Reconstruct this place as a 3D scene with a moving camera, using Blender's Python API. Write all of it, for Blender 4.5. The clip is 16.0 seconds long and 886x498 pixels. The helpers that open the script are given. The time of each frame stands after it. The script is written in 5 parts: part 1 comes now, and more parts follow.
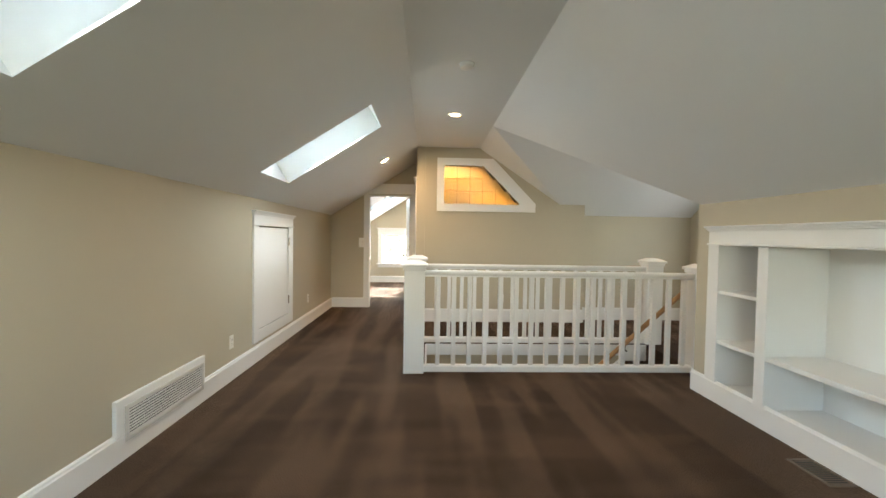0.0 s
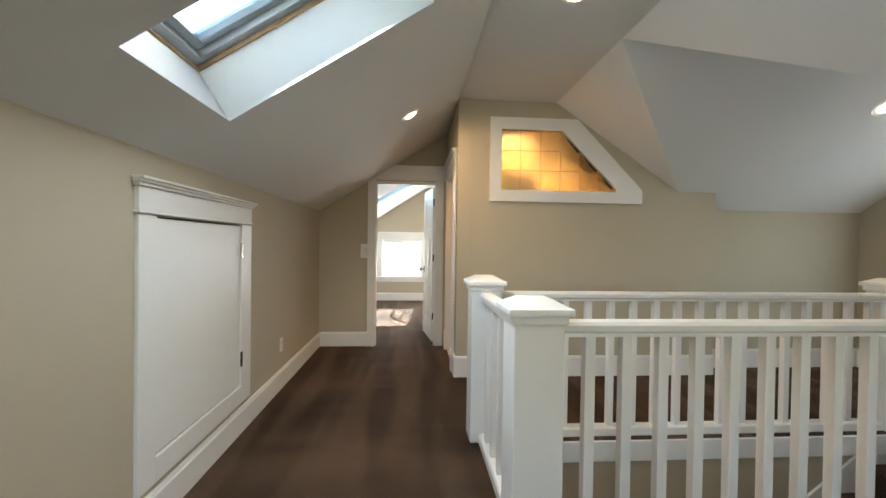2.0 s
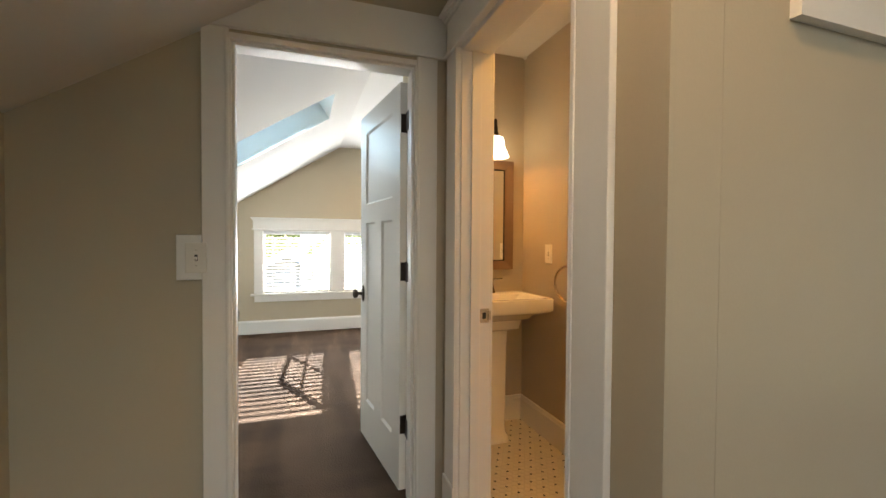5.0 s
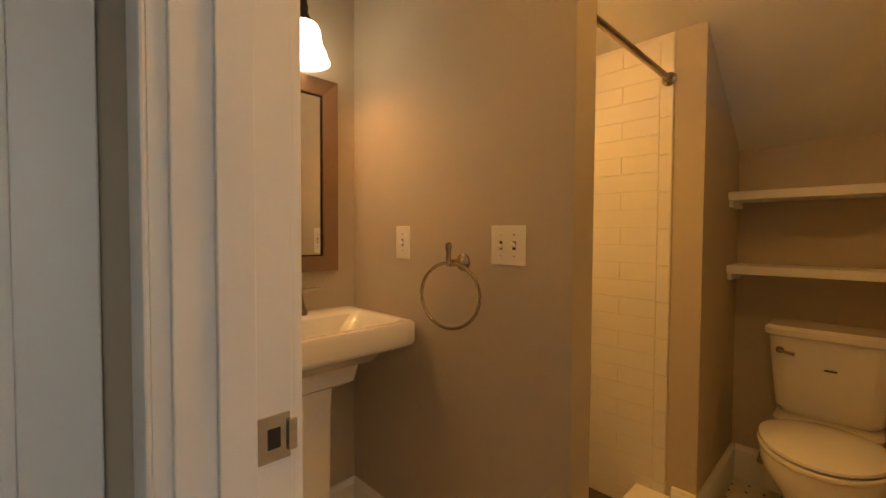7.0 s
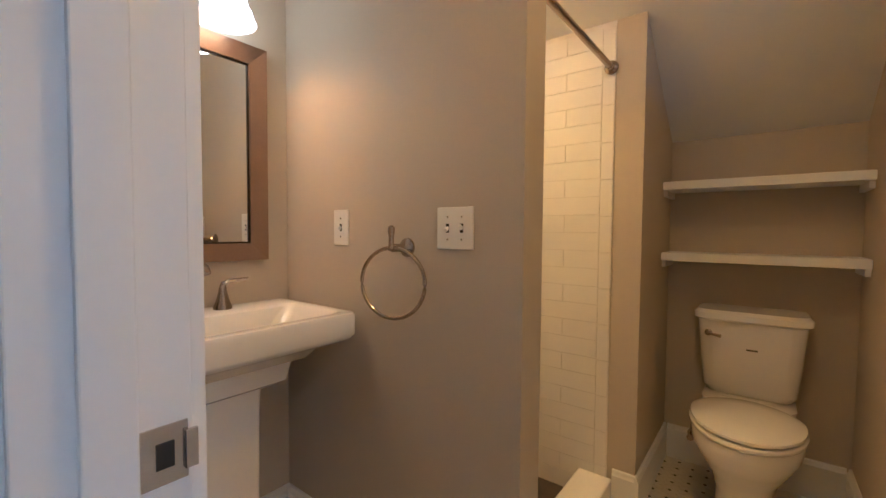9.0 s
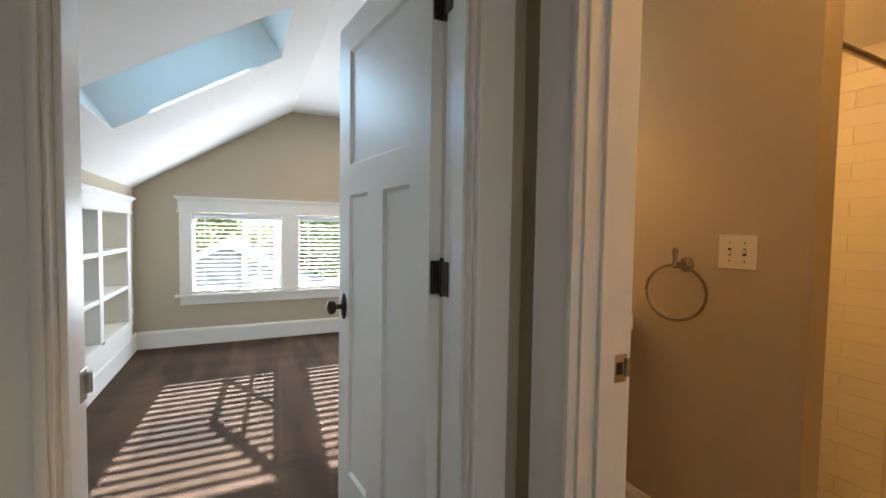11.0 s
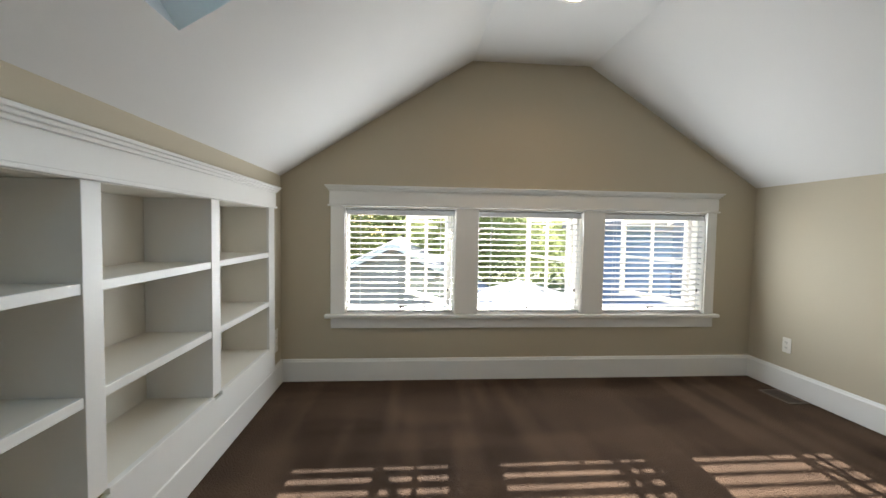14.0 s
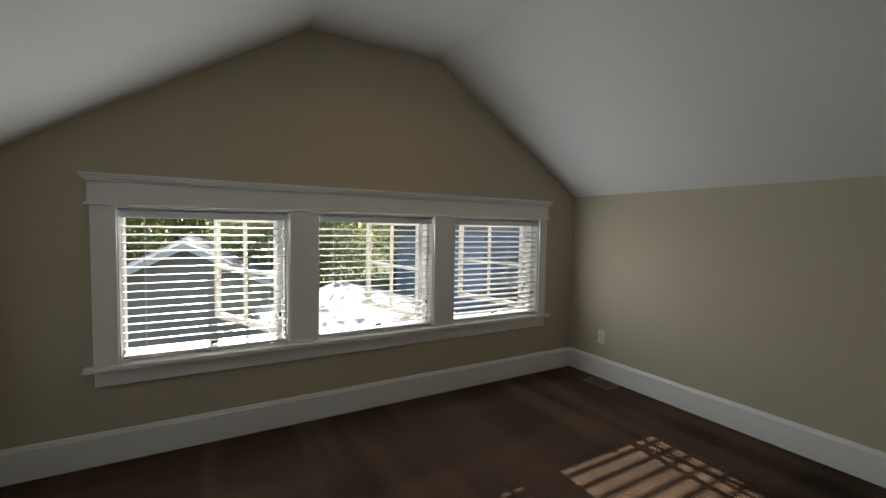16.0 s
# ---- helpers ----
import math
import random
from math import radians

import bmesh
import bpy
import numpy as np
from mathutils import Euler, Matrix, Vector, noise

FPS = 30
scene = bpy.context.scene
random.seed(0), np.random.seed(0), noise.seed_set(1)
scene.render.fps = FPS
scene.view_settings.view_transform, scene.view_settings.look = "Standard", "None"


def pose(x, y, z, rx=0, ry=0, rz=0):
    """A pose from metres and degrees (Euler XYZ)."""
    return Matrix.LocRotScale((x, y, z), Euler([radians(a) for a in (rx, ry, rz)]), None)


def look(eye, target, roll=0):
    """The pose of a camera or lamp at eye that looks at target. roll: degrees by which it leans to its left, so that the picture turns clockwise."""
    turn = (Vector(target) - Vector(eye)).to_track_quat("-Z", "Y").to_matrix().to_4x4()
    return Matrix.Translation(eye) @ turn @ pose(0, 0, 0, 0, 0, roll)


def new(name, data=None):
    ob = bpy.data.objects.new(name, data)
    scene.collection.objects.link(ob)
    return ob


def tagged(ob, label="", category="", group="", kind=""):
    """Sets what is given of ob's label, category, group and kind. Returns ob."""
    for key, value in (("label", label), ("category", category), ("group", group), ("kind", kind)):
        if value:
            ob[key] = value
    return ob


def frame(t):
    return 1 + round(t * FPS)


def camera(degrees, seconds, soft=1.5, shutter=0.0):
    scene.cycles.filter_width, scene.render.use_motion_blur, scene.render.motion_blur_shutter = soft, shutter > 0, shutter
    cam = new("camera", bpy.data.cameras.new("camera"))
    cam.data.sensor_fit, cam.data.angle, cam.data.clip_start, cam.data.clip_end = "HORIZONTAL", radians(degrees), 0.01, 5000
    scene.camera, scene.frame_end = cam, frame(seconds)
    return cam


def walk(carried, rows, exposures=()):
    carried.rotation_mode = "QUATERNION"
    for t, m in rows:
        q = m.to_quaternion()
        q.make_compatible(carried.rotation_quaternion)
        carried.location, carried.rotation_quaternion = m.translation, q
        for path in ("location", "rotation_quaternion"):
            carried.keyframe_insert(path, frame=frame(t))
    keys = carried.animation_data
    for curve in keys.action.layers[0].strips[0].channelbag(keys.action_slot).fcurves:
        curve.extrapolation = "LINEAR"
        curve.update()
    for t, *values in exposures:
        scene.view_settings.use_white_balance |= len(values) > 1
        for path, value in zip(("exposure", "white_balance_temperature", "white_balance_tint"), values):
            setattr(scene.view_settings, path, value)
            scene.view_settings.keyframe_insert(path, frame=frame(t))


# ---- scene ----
cam = camera(93.8, 16.0)
PATH = [
    (0, (0.355, 0.103, 1.311), (0.432, 2.101, 1.251), 0.9),
    (0.5, (0.249, 0.706, 1.306), (0.337, 2.703, 1.253), 0.9),
    (1, (0.094, 1.314, 1.282), (0.2, 3.311, 1.243), 0.9),
    (1.5, (-0.064, 1.918, 1.287), (0.061, 3.913, 1.255), 0.9),
    (2, (-0.237, 2.503, 1.283), (-0.092, 4.498, 1.258), 0.8),
    (2.5, (-0.374, 3.117, 1.271), (-0.194, 5.109, 1.249), 0.8),
    (3, (-0.457, 3.717, 1.267), (-0.242, 5.705, 1.245), 0.8),
    (3.2, (-0.491, 3.958, 1.27), (-0.245, 5.943, 1.245), 0.7),
    (5.3, (-0.409, 6.147, 1.244), (0.35, 7.997, 1.197), 0.4),
    (5.5, (-0.373, 6.298, 1.234), (0.47, 8.112, 1.186), 0.4),
    (6, (-0.231, 6.61, 1.223), (0.82, 8.311, 1.167), 0.4),
    (6.5, (-0.092, 6.838, 1.213), (1.158, 8.398, 1.154), 0.4),
    (7, (0.079, 6.967, 1.194), (1.48, 8.393, 1.131), 0.3),
    (7.5, (0.228, 7.045, 1.163), (1.738, 8.354, 1.099), 0.3),
    (8, (0.3, 7.082, 1.147), (1.882, 8.303, 1.074), 0.3),
    (8.2, (0.304, 7.08, 1.145), (1.903, 8.279, 1.068), 0.3),
    (10.3, (-0.325, 6.894, 1.208), (0.958, 8.426, 1.115), 1.0),
    (10.5, (-0.362, 6.882, 1.215), (0.811, 8.5, 1.122), 1.0),
    (11, (-0.429, 6.866, 1.222), (0.436, 8.668, 1.135), 0.9),
    (11.5, (-0.442, 6.872, 1.216), (0.116, 8.79, 1.128), 0.9),
    (12, (-0.423, 7.022, 1.202), (-0.092, 8.992, 1.113), 0.9),
    (12.5, (-0.424, 7.362, 1.203), (-0.22, 9.35, 1.109), 0.5),
    (13, (-0.387, 7.752, 1.192), (-0.253, 9.745, 1.097), 0.6),
    (13.5, (-0.397, 8.153, 1.187), (-0.284, 10.148, 1.095), 0.7),
    (14, (-0.419, 8.553, 1.203), (-0.256, 10.544, 1.109), 0.9),
    (14.5, (-0.445, 8.846, 1.221), (-0.154, 10.822, 1.132), 0.8),
    (15, (-0.486, 9.003, 1.21), (0.012, 10.939, 1.131), 0.9),
    (15.5, (-0.518, 9.107, 1.206), (0.242, 10.956, 1.135), 0.9),
    (16, (-0.532, 9.08, 1.285), (0.474, 10.806, 1.182), 1.0),
]
walk(cam, [(t, look(eye, target, roll)) for t, eye, target, roll in PATH], [
    (0.0, 4.58, 7200, 10), (1.0, 4.48, 7100, 10), (2.0, 4.22, 6800, 10), (3.2, 4.15, 7100, 10), (5.3, 3.85, 6900, 10), (6.5, 3.40, 7000, 10), (7.5, 4.02, 4900, 10), (8.2, 4.28, 3650, 10),
    (10.3, 3.55, 5900, 10), (11.5, 3.65, 6200, 10), (12.5, 3.62, 6500, 10), (13.0, 3.24, 6700, 10), (14.5, 2.65, 6700, 10), (15.5, 2.55, 6700, 10), (16.0, 1.40, 6800, 10)])

# ---- world, sun and large lights ----
SUN = Vector((0.063, 1.0, 0.45)).normalized()
world = bpy.data.worlds.new("sky")
scene.world = world
world.use_nodes = True
_w = world.node_tree
_sky = _w.nodes.new("ShaderNodeTexSky")
_sky.sky_type = "NISHITA"
_sky.sun_disc = False
_sky.sun_elevation = math.asin(SUN.z)
_sky.sun_rotation = math.atan2(SUN.x, SUN.y)
_w.links.new(_sky.outputs[0], _w.nodes["Background"].inputs[0])
_w.nodes["Background"].inputs[1].default_value = 0.085


def lamp(name, kind, m, power, color, size=0.1, size_y=0.0, spread=180.0):
    d = bpy.data.lights.new(name, kind)
    d.energy, d.color = power, color
    if kind == "AREA":
        d.shape = "RECTANGLE" if size_y else "DISK"
        d.size, d.spread = size, radians(spread)
        if size_y:
            d.size_y = size_y
    elif kind == "SUN":
        d.angle = radians(size)
    else:
        d.shadow_soft_size = size
    ob = new(name, d)
    ob.matrix_world = m
    return ob


lamp("sun", "SUN", look((0, 0, 20), (-SUN.x, -SUN.y, 20 - SUN.z)), 5.0, (1.0, 0.95, 0.88), 0.5)
DAY = (0.80, 0.90, 1.0)
WARM = (1.0, 0.68, 0.38)
SLOPE_N = Vector((-0.537, 0, 0.843))


def skylight_lamp(x, y, z, power, color):
    p = Vector((x, y, z)) + SLOPE_N * 0.012
    lamp("skylight_daylight", "AREA", look(p, p - SLOPE_N), power, color, 0.85, 0.62)


skylight_lamp(-0.63, 4.16, 2.15, 1.7, (0.74, 0.88, 1.0))
skylight_lamp(-0.63, 1.26, 2.15, 0.88, (0.74, 0.88, 1.0))
skylight_lamp(-0.66, 9.53, 2.07, 0.9, (0.52, 0.78, 1.0))
for _x in (-0.485, 0.557, 1.607):
    lamp("window_daylight", "AREA", look((_x, 11.80, 0.95), (_x, 9.0, 1.25)), 1.8, DAY, 0.85, 0.8)
lamp("dormer_daylight", "AREA", look((4.60, 5.2, 1.3), (2.0, 5.2, 1.55)), 0.5, (0.62, 0.78, 1.0), 1.3, 0.8)
lamp("gable_daylight", "AREA", look((0.65, -1.58, 1.25), (0.65, 3.0, 1.2)), 0.70, DAY, 1.7, 1.0)

# ---- materials ----


def material(name, color, rough=0.6, metal=0.0, vary=0.06, scale=3.0, fine=60.0, bump=0.05, trans=0.0, emit=0.0, random_piece=0.0, coat=0.0):
    """A surface with cloudy colour change at one scale and grain at another."""
    m = bpy.data.materials.new(name)
    m.use_nodes = True
    t = m.node_tree
    b = t.nodes["Principled BSDF"]
    b.inputs["Metallic"].default_value = metal
    b.inputs["Transmission Weight"].default_value = trans
    b.inputs["Coat Weight"].default_value = coat
    co = t.nodes.new("ShaderNodeTexCoord")
    big = t.nodes.new("ShaderNodeTexNoise")
    big.inputs["Scale"].default_value, big.inputs["Detail"].default_value = scale, 4
    small = t.nodes.new("ShaderNodeTexNoise")
    small.inputs["Scale"].default_value, small.inputs["Detail"].default_value = fine, 3
    for n in (big, small):
        t.links.new(co.outputs["Object"], n.inputs["Vector"])
    add = t.nodes.new("ShaderNodeMath")
    add.operation = "MULTIPLY_ADD"
    add.inputs[1].default_value = 0.35
    t.links.new(small.outputs["Fac"], add.inputs[0])
    t.links.new(big.outputs["Fac"], add.inputs[2])
    last = add.outputs[0]
    if random_piece:
        info = t.nodes.new("ShaderNodeObjectInfo")
        more = t.nodes.new("ShaderNodeMath")
        more.operation = "MULTIPLY_ADD"
        more.inputs[1].default_value = random_piece
        t.links.new(info.outputs["Random"], more.inputs[0])
        t.links.new(last, more.inputs[2])
        last = more.outputs[0]
    ramp = t.nodes.new("ShaderNodeValToRGB")
    ramp.color_ramp.elements[0].position, ramp.color_ramp.elements[1].position = 0.40, 0.95 + random_piece
    ramp.color_ramp.elements[0].color = (*[c * (1 - vary) for c in color], 1)
    ramp.color_ramp.elements[1].color = (*[min(1, c * (1 + vary)) for c in color], 1)
    t.links.new(last, ramp.inputs[0])
    t.links.new(ramp.outputs[0], b.inputs["Base Color"])
    rr = t.nodes.new("ShaderNodeMapRange")
    rr.inputs["To Min"].default_value, rr.inputs["To Max"].default_value = max(0.0, rough * 0.85), min(1.0, rough * 1.12)
    t.links.new(big.outputs["Fac"], rr.inputs[0])
    t.links.new(rr.outputs[0], b.inputs["Roughness"])
    if bump:
        bn = t.nodes.new("ShaderNodeBump")
        bn.inputs["Strength"].default_value, bn.inputs["Distance"].default_value = bump, 0.004
        t.links.new(small.outputs["Fac"], bn.inputs["Height"])
        t.links.new(bn.outputs[0], b.inputs["Normal"])
    if emit:
        b.inputs["Emission Strength"].default_value = emit
        t.links.new(ramp.outputs[0], b.inputs["Emission Color"])
    return m


def carpet_material():
    """Cut-pile brown carpet: fibre speckle, brushed patches and long vacuum strokes."""
    m = bpy.data.materials.new("brown_carpet")
    m.use_nodes = True
    t = m.node_tree
    b = t.nodes["Principled BSDF"]
    b.inputs["Roughness"].default_value = 0.95
    b.inputs["Specular IOR Level"].default_value = 0.1
    b.inputs["Sheen Roughness"].default_value = 0.22
    b.inputs["Sheen Tint"].default_value = (0.80, 0.58, 0.42, 1)
    co = t.nodes.new("ShaderNodeTexCoord")

    def noisy(scale, detail, stretch=(1, 1, 1), turn=0.0, distort=0.0):
        mp = t.nodes.new("ShaderNodeMapping")
        mp.inputs["Scale"].default_value = stretch
        mp.inputs["Rotation"].default_value = (0, 0, turn)
        n = t.nodes.new("ShaderNodeTexNoise")
        n.inputs["Scale"].default_value, n.inputs["Detail"].default_value, n.inputs["Distortion"].default_value = scale, detail, distort
        t.links.new(co.outputs["Object"], mp.inputs[0])
        t.links.new(mp.outputs[0], n.inputs["Vector"])
        return n.outputs["Fac"]

    def sums(a, ka, c):
        n = t.nodes.new("ShaderNodeMath")
        n.operation = "MULTIPLY_ADD"
        n.inputs[1].default_value = ka
        t.links.new(a, n.inputs[0])
        t.links.new(c, n.inputs[2])
        return n.outputs[0]

    def edged(f, lo, hi):
        n = t.nodes.new("ShaderNodeMapRange")
        n.interpolation_type = "SMOOTHSTEP"
        n.inputs["From Min"].default_value, n.inputs["From Max"].default_value = lo, hi
        t.links.new(f, n.inputs[0])
        return n.outputs[0]

    strokes = edged(noisy(1.5, 1.5, (2.4, 0.26, 1), 0.06, 0.10), 0.42, 0.60)
    cross = edged(noisy(1.3, 2, (0.5, 2.4, 1), -0.35, 0.3), 0.46, 0.64)
    patch = noisy(0.8, 4, distort=0.6)
    fibre = noisy(420, 2)
    tuft = noisy(110, 3)
    value = sums(strokes, 0.16, sums(cross, 0.12, sums(patch, 0.75, sums(tuft, 0.50, fibre))))
    ramp = t.nodes.new("ShaderNodeValToRGB")
    e = ramp.color_ramp.elements
    e[0].color = (0.010, 0.0055, 0.0035, 1)
    e[1].color = (0.142, 0.088, 0.057, 1)
    scaled = t.nodes.new("ShaderNodeMath")
    scaled.operation = "MULTIPLY"
    scaled.inputs[1].default_value = 0.5
    t.links.new(value, scaled.inputs[0])
    e[0].position, e[1].position = 0.41, 0.88
    t.links.new(scaled.outputs[0], ramp.inputs[0])
    t.links.new(ramp.outputs[0], b.inputs["Base Color"])
    lie = t.nodes.new("ShaderNodeMapRange")
    lie.inputs["To Min"].default_value, lie.inputs["To Max"].default_value = 0.06, 0.26
    t.links.new(strokes, lie.inputs[0])
    t.links.new(lie.outputs[0], b.inputs["Sheen Weight"])
    bn = t.nodes.new("ShaderNodeBump")
    bn.inputs["Strength"].default_value, bn.inputs["Distance"].default_value = 0.8, 0.012
    t.links.new(tuft, bn.inputs["Height"])
    t.links.new(bn.outputs[0], b.inputs["Normal"])
    return m


WALL = material("taupe_wall_paint", (0.50, 0.442, 0.333), 0.75, vary=0.03, scale=0.9, fine=160, bump=0.06)
BATH_WALL = material("beige_bath_paint", (0.52, 0.45, 0.35), 0.65, vary=0.03, scale=0.9, fine=160, bump=0.06)
CEIL = material("ceiling_paint", (0.74, 0.73, 0.71), 0.85, vary=0.025, scale=0.7, fine=140, bump=0.06)
TRIM = material("white_trim_paint", (0.82, 0.81, 0.78), 0.38, vary=0.02, scale=2.0, fine=90, bump=0.03)
CARPET = carpet_material()
# Near-black paint for the shade in hatch joints, grille and block window.
GAP = material("shadow_gap_filler", (0.06, 0.055, 0.05), 0.9)
OAK = material("honey_oak_rail", (0.36, 0.19, 0.075), 0.35, vary=0.35, scale=9, fine=120, bump=0.05, coat=0.3)
BRONZE = material("dark_bronze", (0.055, 0.043, 0.036), 0.38, metal=0.85, vary=0.25, scale=14)
NICKEL = material("brushed_nickel", (0.40, 0.345, 0.285), 0.24, metal=1.0, vary=0.08, scale=10, fine=240, bump=0.02)
STEEL = material("strike_steel", (0.60, 0.57, 0.52), 0.22, metal=1.0, vary=0.15, scale=20)
CHINA = material("white_vitreous_china", (0.83, 0.80, 0.75), 0.09, vary=0.015, scale=2, bump=0.0, coat=0.5)
PLATE = material("ivory_plastic_plate", (0.80, 0.77, 0.71), 0.32, vary=0.015, bump=0.0)
SLOT = material("dark_slot", (0.02, 0.02, 0.02), 0.6, bump=0)
TILE = material("white_glazed_tile", (0.80, 0.77, 0.72), 0.13, vary=0.015, scale=6, bump=0.01, random_piece=0.08, coat=0.3)
GROUT = material("tile_grout", (0.72, 0.68, 0.62), 0.9, vary=0.1, scale=20)
HEXT = material("white_hex_tile", (0.66, 0.61, 0.52), 0.3, vary=0.08, scale=12, random_piece=0.3)
DOT = material("black_dot_tile", (0.03, 0.028, 0.026), 0.3, vary=0.2)
DARKTILE = material("dark_shower_tile", (0.075, 0.055, 0.045), 0.45, vary=0.3, scale=18)
FRAMEWOOD = material("bronze_brown_mirror_frame", (0.27, 0.18, 0.125), 0.33, metal=0.7, vary=0.15, scale=5, fine=200)
MIRROR = material("silvered_mirror", (0.90, 0.91, 0.90), 0.0, metal=1.0, vary=0.0, bump=0)
GLASS = material("window_glass", (0.96, 0.98, 0.97), 0.0, trans=1.0, vary=0.0, bump=0)
# Skylight panes tinted to colour the light in the wells, bluest in the bedroom.
SKYGLASS = material("pale_skylight_glass", (0.80, 0.94, 0.98), 0.0, trans=1.0, vary=0.0, bump=0)
BLUEGLASS = material("blue_tinted_skylight_glass", (0.52, 0.86, 1.0), 0.0, trans=1.0, vary=0.0, bump=0)
BLIND = material("white_blind_slat", (0.67, 0.68, 0.69), 0.45, vary=0.02, bump=0.0)
SKYFRAME = material("grey_skylight_frame", (0.42, 0.45, 0.47), 0.45, vary=0.06)
PINE = material("skylight_pine", (0.48, 0.31, 0.16), 0.5, vary=0.2, scale=14)
GLOW = material("lit_lamp_face", (1.0, 0.70, 0.38), 0.4, vary=0.0, bump=0, emit=4.5)
SHADE = material("lit_alabaster_shade", (1.0, 0.80, 0.52), 0.35, vary=0.03, bump=0, emit=0.42)
VENTD = material("dark_register", (0.15, 0.105, 0.075), 0.5, vary=0.2)
VENTW = material("white_grille_paint", (0.60, 0.58, 0.54), 0.4, vary=0.03, bump=0)
PIPE = material("dark_trap_pipe", (0.10, 0.085, 0.07), 0.3, metal=0.7, vary=0.2)
CREAM = material("cream_shelf_paint", (0.78, 0.745, 0.665), 0.45, vary=0.02, scale=2.0, fine=90, bump=0.03)
BLOCKM = material("block_mortar", (0.72, 0.62, 0.46), 0.7, vary=0.15, scale=12)


def block_glass():
    # The amber tint puts the bathroom lamps' golden light into the glass colour.
    m = material("wavy_block_glass", (1.0, 0.88, 0.64), 0.32, trans=1.0, vary=0.0, bump=0)
    t = m.node_tree
    t.nodes["Principled BSDF"].inputs["IOR"].default_value = 1.25
    co = t.nodes.new("ShaderNodeTexCoord")
    n = t.nodes.new("ShaderNodeTexNoise")
    n.inputs["Scale"].default_value, n.inputs["Detail"].default_value, n.inputs["Distortion"].default_value = 42, 2, 2.6
    bn = t.nodes.new("ShaderNodeBump")
    bn.inputs["Strength"].default_value, bn.inputs["Distance"].default_value = 1.0, 0.04
    t.links.new(co.outputs["Object"], n.inputs["Vector"])
    t.links.new(n.outputs["Fac"], bn.inputs["Height"])
    t.links.new(bn.outputs[0], t.nodes["Principled BSDF"].inputs["Normal"])
    return m


BLOCKG = block_glass()

# ---- builders ----


def box(bm, x0, x1, y0, y1, z0, z1, bev=0.0):
    v = [bm.verts.new((x, y, z)) for x in (x0, x1) for y in (y0, y1) for z in (z0, z1)]
    fs = [bm.faces.new([v[i] for i in q]) for q in ((0, 1, 3, 2), (4, 6, 7, 5), (0, 4, 5, 1), (2, 3, 7, 6), (0, 2, 6, 4), (1, 5, 7, 3))]
    if bev:
        es = list({e for f in fs for e in f.edges})
        bmesh.ops.bevel(bm, geom=es, offset=bev, segments=2, profile=0.5, affect="EDGES")
    return bm


def boxes(*rows, bev=0.0):
    bm = bmesh.new()
    for r in rows:
        box(bm, *r, bev=bev)
    return bm


def prism(bm, ring, way):
    """A closed solid: a ring of points in one plane, pushed along way."""
    way = Vector(way)
    a = [bm.verts.new(p) for p in ring]
    c = [bm.verts.new(Vector(p) + way) for p in ring]
    bm.faces.new(a)
    bm.faces.new(c[::-1])
    for i in range(len(a)):
        j = (i + 1) % len(a)
        bm.faces.new((a[j], a[i], c[i], c[j]))
    return bm


def lathe(bm, profile, m=None, n=28):
    """A turned solid round z from (radius, height) pairs, laid by the pose m."""
    m = m or Matrix()
    rings = []
    for r, h in profile:
        rings.append([bm.verts.new(m @ Vector((r * math.cos(2 * math.pi * i / n), r * math.sin(2 * math.pi * i / n), h))) for i in range(n)])
    for a, c in zip(rings, rings[1:]):
        for i in range(n):
            bm.faces.new((a[i], a[(i + 1) % n], c[(i + 1) % n], c[i]))
    bm.faces.new(rings[0][::-1])
    bm.faces.new(rings[-1])
    return bm


def tube(bm, path, r, n=12, close=False):
    """A round bar along points; r is one radius or one for each point."""
    pts = [Vector(p) for p in path]
    rs = r if isinstance(r, (list, tuple)) else [r] * len(pts)
    rings = []
    for i, p in enumerate(pts):
        a, c = (pts[i - 1], pts[(i + 1) % len(pts)]) if close else (pts[max(i - 1, 0)], pts[min(i + 1, len(pts) - 1)])
        q = (c - a).to_track_quat("Z", "Y")
        rings.append([bm.verts.new(p + q @ Vector((rs[i] * math.cos(2 * math.pi * k / n), rs[i] * math.sin(2 * math.pi * k / n), 0))) for k in range(n)])
    for a, c in list(zip(rings, rings[1:])) + ([(rings[-1], rings[0])] if close else []):
        for k in range(n):
            bm.faces.new((a[k], a[(k + 1) % n], c[(k + 1) % n], c[k]))
    if not close:
        bm.faces.new(rings[0][::-1])
        bm.faces.new(rings[-1])
    return bm


def mesh_of(name, bm, mat):
    bmesh.ops.recalc_face_normals(bm, faces=bm.faces)
    for f in bm.faces:
        f.smooth = True
    for e in bm.edges:
        e.smooth = len(e.link_faces) == 2 and e.calc_face_angle(3.2) < 0.6
        if e.smooth and e.calc_face_angle(0) > 0.15:
            areas = [f.calc_area() for f in e.link_faces]
            e.smooth = max(areas) < 7 * min(areas)
    me = bpy.data.meshes.new(name)
    bm.to_mesh(me)
    bm.free()
    me.materials.append(mat)
    return me


def part(name, bm, mat, parent=None, label=""):
    ob = new(name, mesh_of(name, bm, mat) if not isinstance(bm, bpy.types.Mesh) else bm)
    if parent is not None:
        ob.parent = parent
        ob.matrix_parent_inverse = parent.matrix_basis.inverted() if parent.parent is None else Matrix()
    if label:
        tagged(ob, label)
    return ob


def thing(name, at, label, category, group=""):
    ob = new(name)
    ob.empty_display_size = 0.1
    ob.location = at
    return tagged(ob, label, category, group)


def structure(name, bm, mat, label, category):
    return tagged(part(name, bm, mat), label, category, kind="structure")


